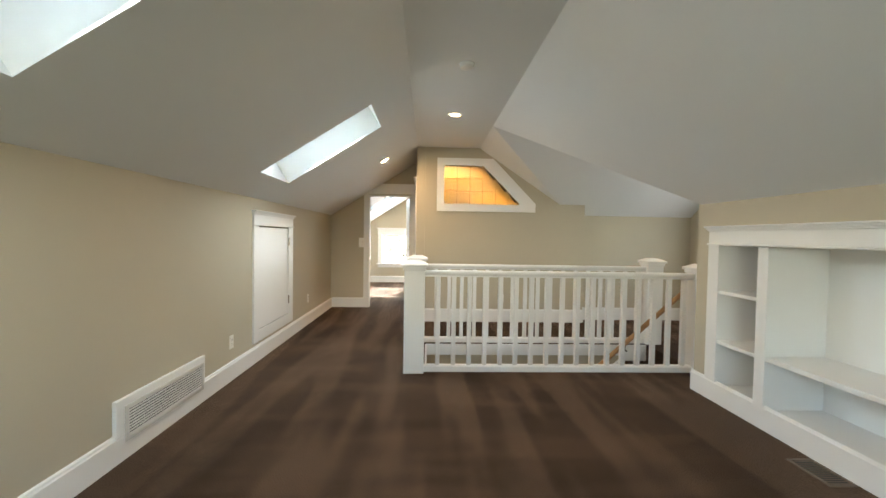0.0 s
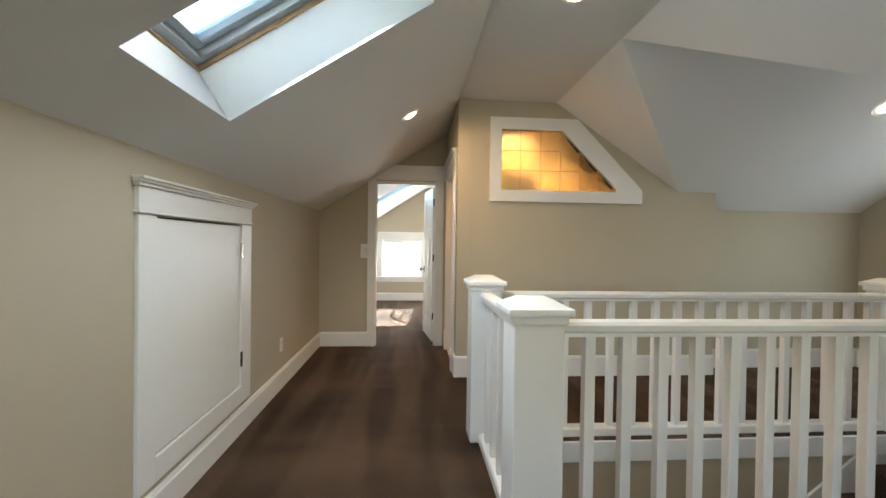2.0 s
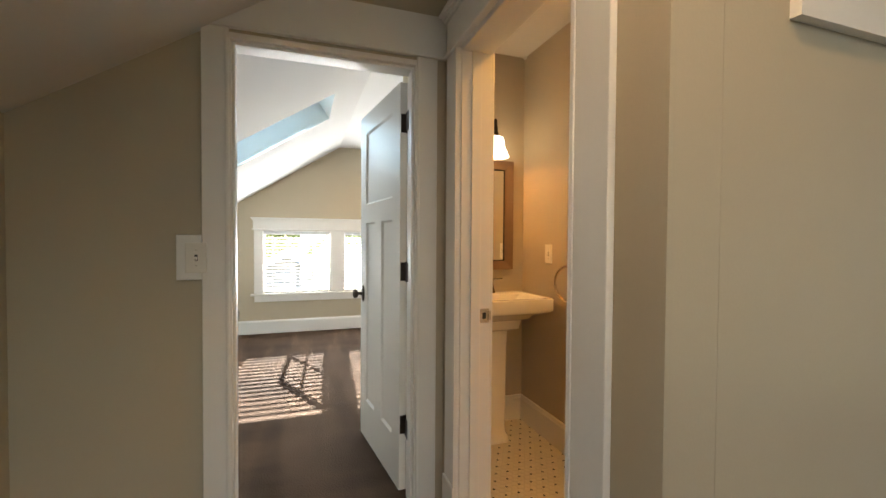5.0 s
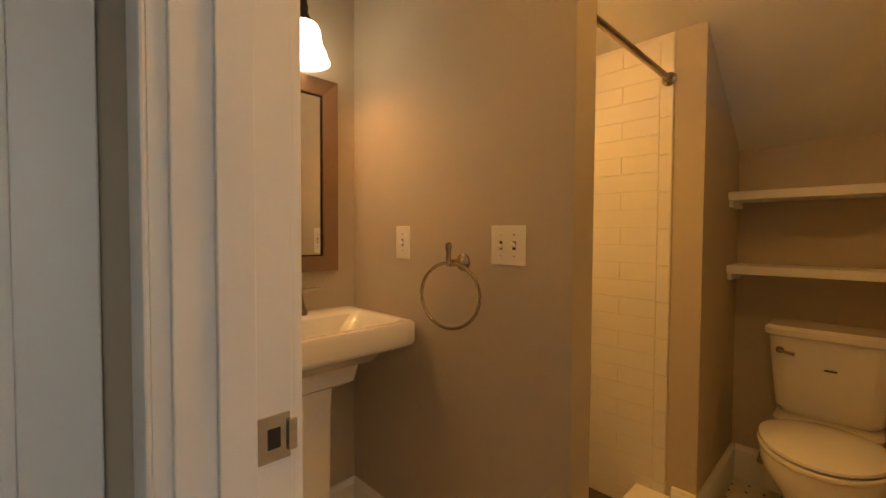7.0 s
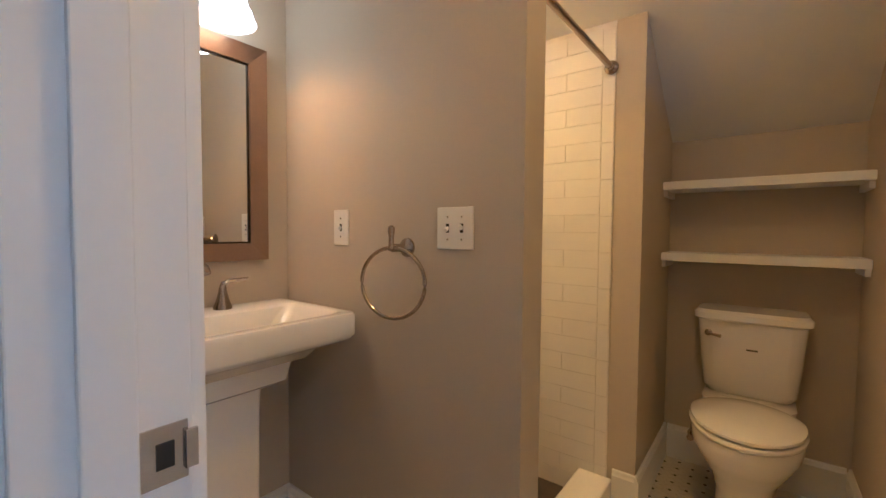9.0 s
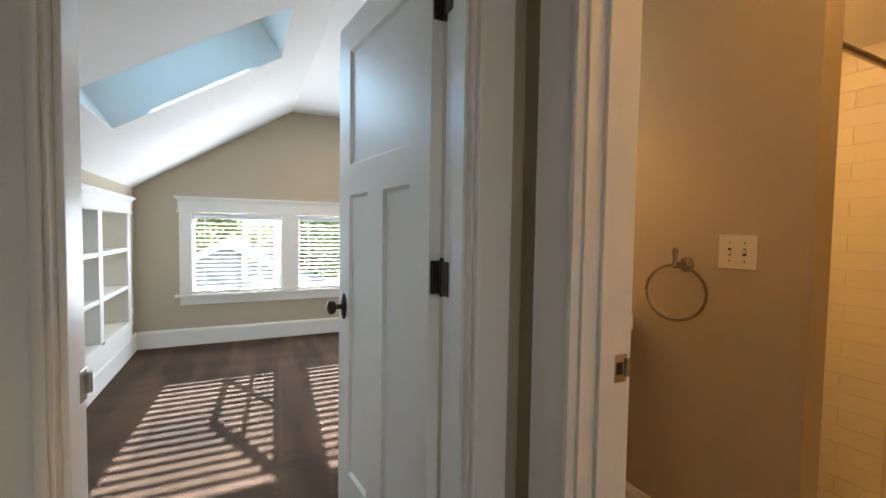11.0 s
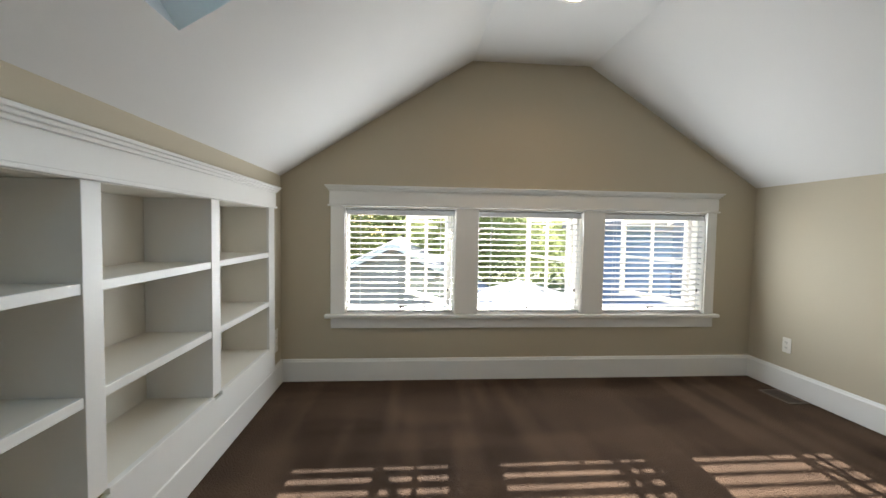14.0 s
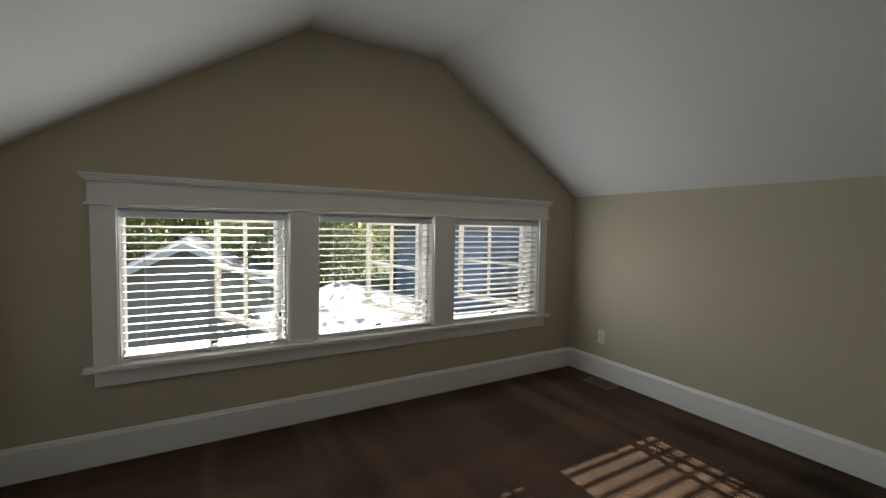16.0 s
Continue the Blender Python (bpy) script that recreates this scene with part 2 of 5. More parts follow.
def clip(ring, axis, value, keep_less):
    out = []
    for i, p in enumerate(ring):
        q = ring[(i + 1) % len(ring)]
        a, c = (p[axis] <= value) == keep_less or p[axis] == value, (q[axis] <= value) == keep_less or q[axis] == value
        if a:
            out.append(p)
        if a != c:
            f = (value - p[axis]) / (q[axis] - p[axis])
            out.append((p[0] + f * (q[0] - p[0]), p[1] + f * (q[1] - p[1])))
    return out


def slab(outline, place, way, holes=()):
    """A thick sheet: a convex outline in two coordinates, put in the world by place(), pushed along way, with oblong holes (a0, a1, b0, b1)."""
    bm = bmesh.new()
    if not holes:
        return prism(bm, [place(*p) for p in outline], way)
    us = sorted({-99.0, 99.0} | {h[k] for h in holes for k in (0, 1)})
    vs = sorted({-99.0, 99.0} | {h[k] for h in holes for k in (2, 3)})
    for u0, u1 in zip(us, us[1:]):
        for v0, v1 in zip(vs, vs[1:]):
            cu, cv = (u0 + u1) / 2, (v0 + v1) / 2
            if any(h[0] < cu < h[1] and h[2] < cv < h[3] for h in holes):
                continue
            ring = list(outline)
            for axis, value, less in ((0, u0, False), (0, u1, True), (1, v0, False), (1, v1, True)):
                ring = clip(ring, axis, value, less) if ring else ring
            if len(ring) > 2:
                prism(bm, [place(*p) for p in ring], way)
    return bm


def rect(a0, a1, b0, b1):
    return [(a0, b0), (a1, b0), (a1, b1), (a0, b1)]


def wall_x(name, x, thick, outline, label, holes=(), mat=WALL):
    """A wall that faces along x; outline in (y, z)."""
    return structure(name, slab(outline, lambda y, z: (x, y, z), (thick, 0, 0), holes), mat, label, "wall")


def wall_y(name, y, thick, outline, label, holes=(), mat=WALL):
    return structure(name, slab(outline, lambda x, z: (x, y, z), (0, thick, 0), holes), mat, label, "wall")

# ---- large structure ----
LX = -1.403          # knee wall on the low side
HX = -1.385         # hall face of that wall
FLAT = 2.672         # hall ceiling
S_END = -1.60        # gable behind the start


def hall_left(x):
    return 1.657 + 0.637 * (x - LX)


def hall_right(x):
    return FLAT - 0.665 * (x - 1.14)


def dormer(y):
    return FLAT - 0.658 * abs(y - 5.2)


def bed_left(x):
    return 1.594 + 0.635 * (x - LX)


def bed_right(x):
    return 1.589 + 0.635 * (2.48 - x)


def bath_slope(x):
    return 2.52 if x < 1.16 else 2.52 - 0.646 * (x - 1.16)


floor = structure("floor", slab(rect(-1.55, 4.80, -1.72, 12.0), lambda x, y: (x, y, -0.25), (0, 0, 0.25),
                  [(0.345, 3.10, 4.20, 5.14), (0.25, 2.62, 6.56, 8.47)]), CARPET, "dark brown cut-pile carpet with vacuum marks", "floor")

wall_x("wall_west_hall", HX, -0.128, rect(S_END - 0.1, 7.70, 0, 1.72), "taupe painted knee wall under the sloped ceiling",
       [(4.415, 5.348, 0.28, 1.39)])
wall_x("wall_west_bedroom", LX, -0.11, rect(7.70, 11.83, 0, 1.66), "taupe painted bedroom knee wall with a bookcase recess",
       [(9.13, 11.53, 0.30, 1.345)])
wall_y("wall_south", S_END, -0.12, [(-1.5, 0), (2.83, 0), (2.83, 1.66), (1.14, 2.8), (0.19, 2.8), (-1.5, 1.7)],
       "taupe painted gable wall with a window", [(-0.25, 1.55, 0.7, 1.8)])
wall_y("wall_doors", 7.70, 0.14, [(-1.51, 0), (0.19, 0), (0.19, 2.74), (-1.51, 1.62)], "taupe painted wall with the bedroom doorway",
       [(-0.722, 0.068, -0.1, 2.055)])
GBO = (0.604, 1.758, 1.815, 2.40)
wall_y("wall_glass_block", 6.473, 0.127, [(0.316, 0), (2.796, 0), (2.796, 1.95), (1.14, 2.76), (0.316, 2.76)],
       "taupe painted wall with a glass block window", [GBO])
structure("wall_glass_block_corner", prism(bmesh.new(), [(1.215, 6.475, 2.40), (1.758, 6.475, 1.838), (1.758, 6.475, 2.40)], (0, 0.123, 0)),
          WALL, "slanted corner above the glass block window", "wall")
wall_x("wall_bath_west", 0.185, 0.13, rect(6.473, 8.54, 0, 2.76), "taupe painted corridor wall with the bathroom doorway", [(6.715, 7.52, -0.1, 2.055)])
wall_x("wall_east_hall", 2.72, 0.11, rect(S_END - 0.1, 3.64, 0, 1.70), "taupe painted knee wall with built-in shelves",
       [(1.02, 3.37, 0.12, 1.275)])
wall_y("wall_dormer_near", 3.64, -0.11, rect(2.84, 4.75, 0, 1.70), "taupe painted dormer side wall")
wall_x("wall_dormer_end", 4.64, 0.12, [(3.48, 0), (6.82, 0), (6.82, 1.72), (5.2, 2.78), (3.48, 1.72)], "taupe painted dormer end wall with a window",
       [(4.46, 5.94, 0.86, 1.77)])
wall_y("wall_dormer_far", 6.706, 0.11, rect(2.66, 4.75, 0, 1.76), "taupe painted recessed dormer wall")
wall_x("wall_dormer_return", 2.656, 0.139, rect(6.60, 6.706, 0, 1.95), "short return of the taupe dormer wall")
wall_y("wall_window", 11.83, 0.15, [(-1.51, 0), (2.59, 0), (2.59, 1.62), (1.01, 2.60), (0.06, 2.60), (-1.51, 1.62)],
       "taupe painted gable wall with three windows", [(-0.92, -0.05, 0.53, 1.367), (0.125, 0.99, 0.53, 1.367), (1.165, 2.05, 0.53, 1.367)])
wall_x("wall_east_bedroom", 2.48, 0.11, rect(8.54, 11.83, 0, 1.66), "taupe painted bedroom knee wall")
wall_y("wall_bath_north", 8.47, 0.07, rect(0.315, 2.60, 0, 2.70), "beige painted bathroom wall behind the sink", mat=BATH_WALL)
wall_x("wall_towel", 1.033, 0.105, rect(7.475, 8.47, 0, 2.56), "beige painted stub wall beside the shower", mat=BATH_WALL)
wall_x("wall_shower_side", 1.93, 0.66, rect(7.41, 8.47, 0, 2.10), "beige painted block between shower and toilet", mat=BATH_WALL)
wall_x("wall_alcove_back", 2.55, 0.10, rect(6.60, 7.41, 0, 1.75), "beige painted knee wall behind the toilet", mat=BATH_WALL)
wall_y("wall_alcove_side", 6.60, 0.10, rect(1.95, 2.55, 0, 2.06), "beige painted alcove side wall", mat=BATH_WALL)
structure("wall_bath_lining", boxes((0.316, 1.95, 6.60, 6.604, 0, 1.80), (0.316, 0.60, 6.60, 6.604, 1.80, 2.56), (0.60, 1.95, 6.60, 6.604, 2.41, 2.56)), BATH_WALL,
          "beige bathroom paint round the glass blocks", "wall")

# ceilings
SX0, SX1 = -1.105, -0.150
structure("ceiling_hall_west", slab(rect(-1.52, 0.19, S_END - 0.1, 7.72), lambda x, y: (x, y, hall_left(x)), SLOPE_N * 0.31,
          [(SX0, SX1, 3.79, 4.53), (SX0, SX1, 0.89, 1.63)]), CEIL, "off-white sloped ceiling with skylight wells", "ceiling")
structure("ceiling_hall_flat", slab(rect(0.19, 1.14, S_END - 0.1, 6.56), lambda x, y: (x, y, FLAT), (0, 0, 0.14)), CEIL, "off-white flat ceiling strip along the ridge", "ceiling")


def ceiling_piece(name, plan, height, label):
    structure(name, prism(bmesh.new(), [(x, y, height(x, y)) for x, y in plan], (0, 0, 0.14)), CEIL, label, "ceiling")


ceiling_piece("ceiling_hall_east", [(1.14, S_END - 0.1), (2.82, S_END - 0.1), (2.82, 3.502), (1.14, 5.2)], lambda x, y: hall_right(x), "off-white sloped ceiling above the shelves")
ceiling_piece("ceiling_hall_triangle", [(1.14, 5.2), (2.4758, 6.55), (1.14, 6.55)], lambda x, y: hall_right(x), "off-white triangle of sloped ceiling")
ceiling_piece("ceiling_dormer_far", [(1.14, 5.2), (4.72, 5.2), (4.72, 6.76), (2.6836, 6.76)], lambda x, y: dormer(y), "off-white sloped dormer ceiling")
ceiling_piece("ceiling_dormer_near", [(1.14, 5.2), (2.82, 3.502), (4.72, 3.502), (4.72, 5.2)], lambda x, y: dormer(y), "off-white sloped dormer ceiling")
structure("ceiling_bed_west", slab(rect(-1.52, 0.06, 7.74, 11.95), lambda x, y: (x, y, bed_left(x)), SLOPE_N * 0.31,
          [(-1.108, -0.195, 9.165, 9.875)]), CEIL, "white sloped bedroom ceiling with a skylight well", "ceiling")
ceiling_piece("ceiling_bed_flat", [(0.06, 7.74), (1.01, 7.74), (1.01, 11.95), (0.06, 11.95)], lambda x, y: 2.523, "white flat bedroom ceiling strip")
ceiling_piece("ceiling_bed_east", [(1.01, 8.44), (2.56, 8.44), (2.56, 11.95), (1.01, 11.95)], lambda x, y: bed_right(x), "white sloped bedroom ceiling")
ceiling_piece("ceiling_bath_flat", [(0.25, 6.53), (1.16, 6.53), (1.16, 8.48), (0.25, 8.48)], lambda x, y: 2.52, "off-white flat bathroom ceiling")
ceiling_piece("ceiling_bath_slope", [(1.16, 6.53), (2.62, 6.53), (2.62, 8.48), (1.16, 8.48)], lambda x, y: bath_slope(x), "off-white sloped bathroom ceiling")

# stairwell below the floor
structure("wall_stair_near", boxes((0.2, 3.2, 4.10, 4.20, -2.75, -0.251), (0.346, 3.099, 4.2008, 4.2065, -0.40, -0.125)), WALL, "taupe painted stairwell wall", "wall")
structure("wall_stair_far", boxes((0.2, 3.2, 5.14, 5.24, -2.75, -0.251), (0.346, 3.099, 5.1335, 5.1392, -0.40, -0.125)), WALL, "taupe painted stairwell wall", "wall")
structure("wall_stair_end", boxes((0.245, 0.345, 4.20, 5.14, -2.75, -0.251), (0.3455, 0.352, 4.207, 5.133, -0.40, -0.125), (3.10, 3.2, 4.20, 5.14, -2.75, -0.251)), WALL, "taupe painted stairwell wall", "wall")
structure("floor_below", boxes((0.2, 3.2, 4.1, 5.24, -2.85, -2.75)), CARPET, "dark carpeted floor at the stair foot", "floor")
structure("trim_stairwell", boxes((0.355, 3.095, 5.118, 5.139, -0.13, 0.0), (0.355, 3.095, 4.201, 4.222, -0.13, 0.0), (0.346, 0.368, 4.223, 5.117, -0.13, 0.0)), TRIM,
          "white painted fascia round the stairwell", "trim")

# baseboards: one run each, with a rounded top


def baseboard(x0, y0, x1, y1, nx, ny, h=0.175, d=0.017, mat=TRIM):
    """A run from (x0, y0) to (x1, y1) on a wall that faces (nx, ny)."""
    bm = bmesh.new()
    ring = [(0, 0), (d, 0), (d, h - 0.022), (d * 0.72, h - 0.016), (d * 0.62, h - 0.004), (d * 0.35, h), (0, h)]
    prism(bm, [(x0 + nx * a, y0 + ny * a, z) for a, z in ring], (x1 - x0, y1 - y0, 0))
    structure("baseboard", bm, mat, "white painted baseboard with a rounded top", "baseboard")


baseboard(HX, S_END, HX, 4.335, 1, 0, 0.165, 0.022)
baseboard(HX, 4.335, HX, 5.555, 1, 0, 0.165, 0.022)
baseboard(HX, 5.555, HX, 7.70, 1, 0, 0.165, 0.022)
baseboard(HX + 0.022, 7.70, -0.797, 7.70, 0, -1)
baseboard(0.168, 6.473, 2.796, 6.473, 0, -1, 0.20)
baseboard(0.185, 6.473, 0.185, 6.598, -1, 0, 0.20)
baseboard(2.796, 6.473, 2.796, 6.706, 1, 0, 0.20)
baseboard(2.813, 6.706, 4.64, 6.706, 0, -1, 0.20)
baseboard(4.64, 3.657, 4.64, 6.689, -1, 0, 0.20)
baseboard(2.72, 3.64, 4.64, 3.64, 0, 1, 0.20)
baseboard(2.72, S_END, 2.72, 3.657, -1, 0)
baseboard(LX, 7.84, LX, 11.83, 1, 0)
baseboard(LX + 0.017, 11.83, 2.463, 11.83, 0, -1)
baseboard(2.48, 8.54, 2.48, 11.83, -1, 0)
baseboard(0.33, 8.54, 2.48, 8.54, 0, 1)
baseboard(-0.80, 7.84, LX + 0.017, 7.84, 0, 1)
baseboard(1.033, 7.475, 1.033, 8.455, -1, 0, 0.17)
baseboard(0.333, 8.47, 1.033, 8.47, 0, -1, 0.17)
baseboard(1.016, 7.475, 1.138, 7.475, 0, -1, 0.17)
baseboard(1.93, 7.41, 1.93, 7.498, -1, 0, 0.17)
baseboard(1.913, 7.41, 2.55, 7.41, 0, -1, 0.17)
baseboard(2.55, 6.717, 2.55, 7.393, -1, 0, 0.17)
baseboard(1.95, 6.70, 2.55, 6.70, 0, 1, 0.17)
baseboard(0.333, 6.604, 1.95, 6.604, 0, 1, 0.17)

# ---- windows, doors and casings ----


def header(bm, put, a0, a1, z0, z1, over=0.022, only=""):
    """A craftsman head: fillet, flat frieze and stepped cap. put(a, out, z) gives a place; out is the distance from the wall."""
    def bar(kind, b0, b1, c0, c1, h0, h1):
        if only and kind != only:
            return
        v = [bm.verts.new(put(a, o, z)) for a in (b0, b1) for o in (c0, c1) for z in (h0, h1)]
        fs = [bm.faces.new([v[i] for i in q]) for q in ((0, 1, 3, 2), (4, 6, 7, 5), (0, 4, 5, 1), (2, 3, 7, 6), (0, 2, 6, 4), (1, 5, 7, 3))]
        bmesh.ops.bevel(bm, geom=list({e for f in fs for e in f.edges}), offset=0.0025, segments=1, affect="EDGES")
    bar("fillet", a0 - 0.012, a1 + 0.012, 0, 0.030, z0, z0 + 0.014)
    bar("frieze", a0, a1, 0, 0.021, z0 + 0.014, z1 - 0.040)
    bar("bead", a0 - 0.010, a1 + 0.010, 0, 0.031, z1 - 0.040, z1 - 0.026)
    bar("cove", a0 - over * 0.7, a1 + over * 0.7, 0, 0.042, z1 - 0.026, z1 - 0.013)
    bar("cap", a0 - over, a1 + over, 0, 0.054, z1 - 0.013, z1)
    return bm


def on_y(y, s):
    return lambda a, o, z: (a, y + s * o, z)


def on_x(x, s):
    return lambda a, o, z: (x + s * o, a, z)


# bedroom doorway
door_frame = tagged(new("door_frame"), "white painted bedroom door frame with moulded casing", "door frame", kind="structure")
for x0, x1 in ((-0.721, -0.697), (0.042, 0.067)):
    part("jamb", boxes((x0, x1, 7.698, 7.842, 0, 2.03), bev=0.002), TRIM, door_frame)
part("head_jamb", boxes((-0.721, 0.067, 7.698, 7.842, 2.03, 2.054), bev=0.002), TRIM, door_frame)
part("door_stop", boxes((-0.697, -0.686, 7.722, 7.772, 0, 2.03), (0.031, 0.042, 7.722, 7.772, 0, 2.03), (-0.686, 0.031, 7.722, 7.772, 2.018, 2.03), bev=0.002), TRIM, door_frame)
part("side_casing", boxes((-0.797, -0.704, 7.680, 7.6985, 0, 2.062), (-0.716, -0.700, 7.674, 7.680, 0, 2.06), bev=0.003), TRIM, door_frame)
part("side_casing", boxes((0.048, 0.140, 7.680, 7.6985, 0, 2.062), (0.044, 0.058, 7.674, 7.680, 0, 2.06), bev=0.003), TRIM, door_frame)
part("head_casing", boxes((-0.83, 0.1815, 7.676, 7.6985, 2.064, 2.25), (-0.69, 0.053, 7.672, 7.676, 2.064, 2.078), bev=0.003), TRIM, door_frame)
part("side_casing", boxes((-0.815, -0.704, 7.842, 7.860, 0, 2.06), bev=0.003), TRIM, door_frame)
part("head_casing", boxes((-0.55, 0.15, 7.842, 7.864, 2.062, 2.20), bev=0.003), TRIM, door_frame)
part("plinth", boxes((-0.801, -0.699, 7.670, 7.680, 0, 0.185), bev=0.003), TRIM, door_frame)


def panel_door(bm, w, h, t):
    """A three-panel slab door in its own frame: x along its width, y its thickness, z up."""
    st, top, mid, bot = 0.115, 0.115, 0.113, 0.24
    lock = 1.343
    for x0, x1, z0, z1 in ((0, st, 0, h), (w - st, w, 0, h), (st, w - st, 0, bot), (st, w - st, h - top, h), (st, w - st, lock, lock + mid),
                           (w / 2 - 0.063, w / 2 + 0.063, bot, lock)):
        box(bm, x0, x1, 0, t, z0, z1)
    for x0, x1, z0, z1 in ((st, w / 2 - 0.063, bot, lock), (w / 2 + 0.063, w - st, bot, lock), (st, w - st, lock + mid, h - top)):
        box(bm, x0, x1, t * 0.30, t * 0.70, z0, z1)
        for s in (0.0, 1.0):
            e = 0.010
            y0, y1 = (t * 0.02, t * 0.30) if s == 0 else (t * 0.70, t * 0.98)
            o, i = (y0, y1) if s == 0 else (y1, y0)
            a = [(x0, o, z0), (x1, o, z0), (x1, o, z1), (x0, o, z1)]
            c = [(x0 + e, i, z0 + e), (x1 - e, i, z0 + e), (x1 - e, i, z1 - e), (x0 + e, i, z1 - e)]
            av, cv = [bm.verts.new(p) for p in a], [bm.verts.new(p) for p in c]
            for k in range(4):
                bm.faces.new((av[k], av[(k + 1) % 4], cv[(k + 1) % 4], cv[k]))
    return bm


def moved(bm, m):
    bmesh.ops.transform(bm, matrix=m, verts=bm.verts)
    return bm


def knob_set(parent, m, t, mat):
    """Knob, neck and oval rose on both faces of a slab; m puts the slab's own frame in the world."""
    for s, y in ((-1, 0.0), (1, t)):
        turn = m @ Matrix.Translation((0, y, 0)) @ pose(0, 0, 0, 90 if s < 0 else -90, 0, 0)
        rose = lathe(bmesh.new(), [(0.026, 0), (0.026, 0.004), (0.022, 0.008), (0.012, 0.010)], Matrix(), 24)
        bmesh.ops.scale(rose, vec=(1.0, 2.0, 1.0), verts=rose.verts)
        part("rose", moved(rose, turn), mat, parent)
        part("knob", lathe(bmesh.new(), [(0.011, 0.008), (0.009, 0.030), (0.012, 0.036), (0.024, 0.041), (0.029, 0.050), (0.027, 0.060), (0.016, 0.066), (0.004, 0.068)], turn, 24), mat, parent)


def hinge(parent, jamb, edge, pin, mat):
    """A butt hinge: a leaf on the jamb, a leaf on the slab's edge and a knuckled barrel with its pin."""
    bm = boxes(jamb, edge, bev=0.0008)
    x, y, z = pin
    for k in range(5):
        lathe(bm, [(0.0068, z - 0.045 + k * 0.018 + 0.001), (0.0068, z - 0.045 + k * 0.018 + 0.017)], Matrix.Translation((x, y, 0)), 12)
    lathe(bm, [(0.004, z - 0.051), (0.0075, z - 0.046), (0.0055, z - 0.045), (0.0055, z + 0.045), (0.0078, z + 0.046), (0.004, z + 0.053)], Matrix.Translation((x, y, 0)), 12)
    part("hinge", bm, mat, parent, "dark bronze butt hinge")


# the open bedroom door: hinged by the corridor wall, its face towards the room
bed_door = tagged(new("door_1"), "white three-panel bedroom door standing open with bronze hinges", "door", kind="structure")
BD = Matrix.Translation((0.052, 7.885, 0.012)) @ pose(0, 0, 0, 0, 0, 97.4)
part("leaf", moved(panel_door(bmesh.new(), 0.714, 2.005, 0.036), BD), TRIM, bed_door)
knob_set(bed_door, BD @ Matrix.Translation((0.652, 0, 0.902)), 0.036, BRONZE)
for z in (0.34, 1.097, 1.82):
    hinge(bed_door, (0.0390, 0.0415, 7.810, 7.850, z - 0.045, z + 0.045), (0.020, 0.050, 7.8765, 7.8805, z - 0.045, z + 0.045), (0.047, 7.864, z), BRONZE)

part("strike_plate", boxes((-0.6965, -0.6945, 7.796, 7.838, 0.90, 0.96), (-0.694, -0.688, 7.834, 7.846, 0.91, 0.95), bev=0.001), STEEL, door_frame, "worn steel strike plate")

# bathroom doorway and its open door
bath_frame = tagged(new("door_frame"), "white painted bathroom door frame with a craftsman head", "door frame", kind="structure")
for y0, y1 in ((6.7155, 6.735), (7.490, 7.5195)):
    part("jamb", boxes((0.183, 0.317, y0, y1, 0, 2.03), bev=0.002), TRIM, bath_frame)
part("head_jamb", boxes((0.183, 0.317, 6.7155, 7.5195, 2.03, 2.054), bev=0.002), TRIM, bath_frame)
part("door_stop", boxes((0.225, 0.268, 7.479, 7.490, 0, 2.03), (0.225, 0.268, 6.735, 6.746, 0, 2.03), bev=0.002), TRIM, bath_frame)
part("side_casing", boxes((0.164, 0.1835, 7.498, 7.624, 0, 2.045), (0.158, 0.164, 7.496, 7.511, 0, 2.045), bev=0.003), TRIM, bath_frame)
part("side_casing", boxes((0.164, 0.1835, 6.604, 6.730, 0, 2.045), (0.158, 0.164, 6.717, 6.732, 0, 2.045), bev=0.003), TRIM, bath_frame)
part("head_casing", header(bmesh.new(), on_x(0.1835, -1), 6.604, 7.624, 2.047, 2.235), TRIM, bath_frame)
part("plinth", boxes((0.154, 0.164, 6.602, 6.7325, 0, 0.215), (0.154, 0.164, 7.4955, 7.626, 0, 0.215), bev=0.003), TRIM, bath_frame)
part("side_casing", boxes((0.3165, 0.334, 7.496, 7.60, 0, 2.05), bev=0.003), TRIM, bath_frame)
part("strike_plate", boxes((0.270, 0.312, 7.4875, 7.4895, 0.905, 0.965), (0.308, 0.320, 7.483, 7.4875, 0.915, 0.955), bev=0.0008), STEEL, bath_frame, "worn steel strike plate")
part("latch_hole", boxes((0.283, 0.299, 7.4865, 7.4874, 0.922, 0.948)), SLOT, bath_frame)
structure("door_sill", boxes((0.185, 0.318, 6.737, 7.488, 0.001, 0.014), bev=0.004), CHINA, "pale marble bathroom threshold", "threshold")
bath_door = tagged(new("door_2"), "white three-panel bathroom door standing open", "door", kind="structure")
BD2 = Matrix.Translation((0.322, 6.750, 0.012)) @ pose(0, 0, 0, 0, 0, 1.5)
part("leaf", moved(panel_door(bmesh.new(), 0.722, 2.005, 0.036), BD2), TRIM, bath_door)
knob_set(bath_door, BD2 @ Matrix.Translation((0.660, 0, 0.925)), 0.036, BRONZE)
for z in (0.30, 1.10, 1.80):
    hinge(bath_door, (0.280, 0.316, 6.7355, 6.7385, z - 0.045, z + 0.045), (0.3165, 0.3205, 6.752, 6.785, z - 0.045, z + 0.045), (0.324, 6.744, z), BRONZE)

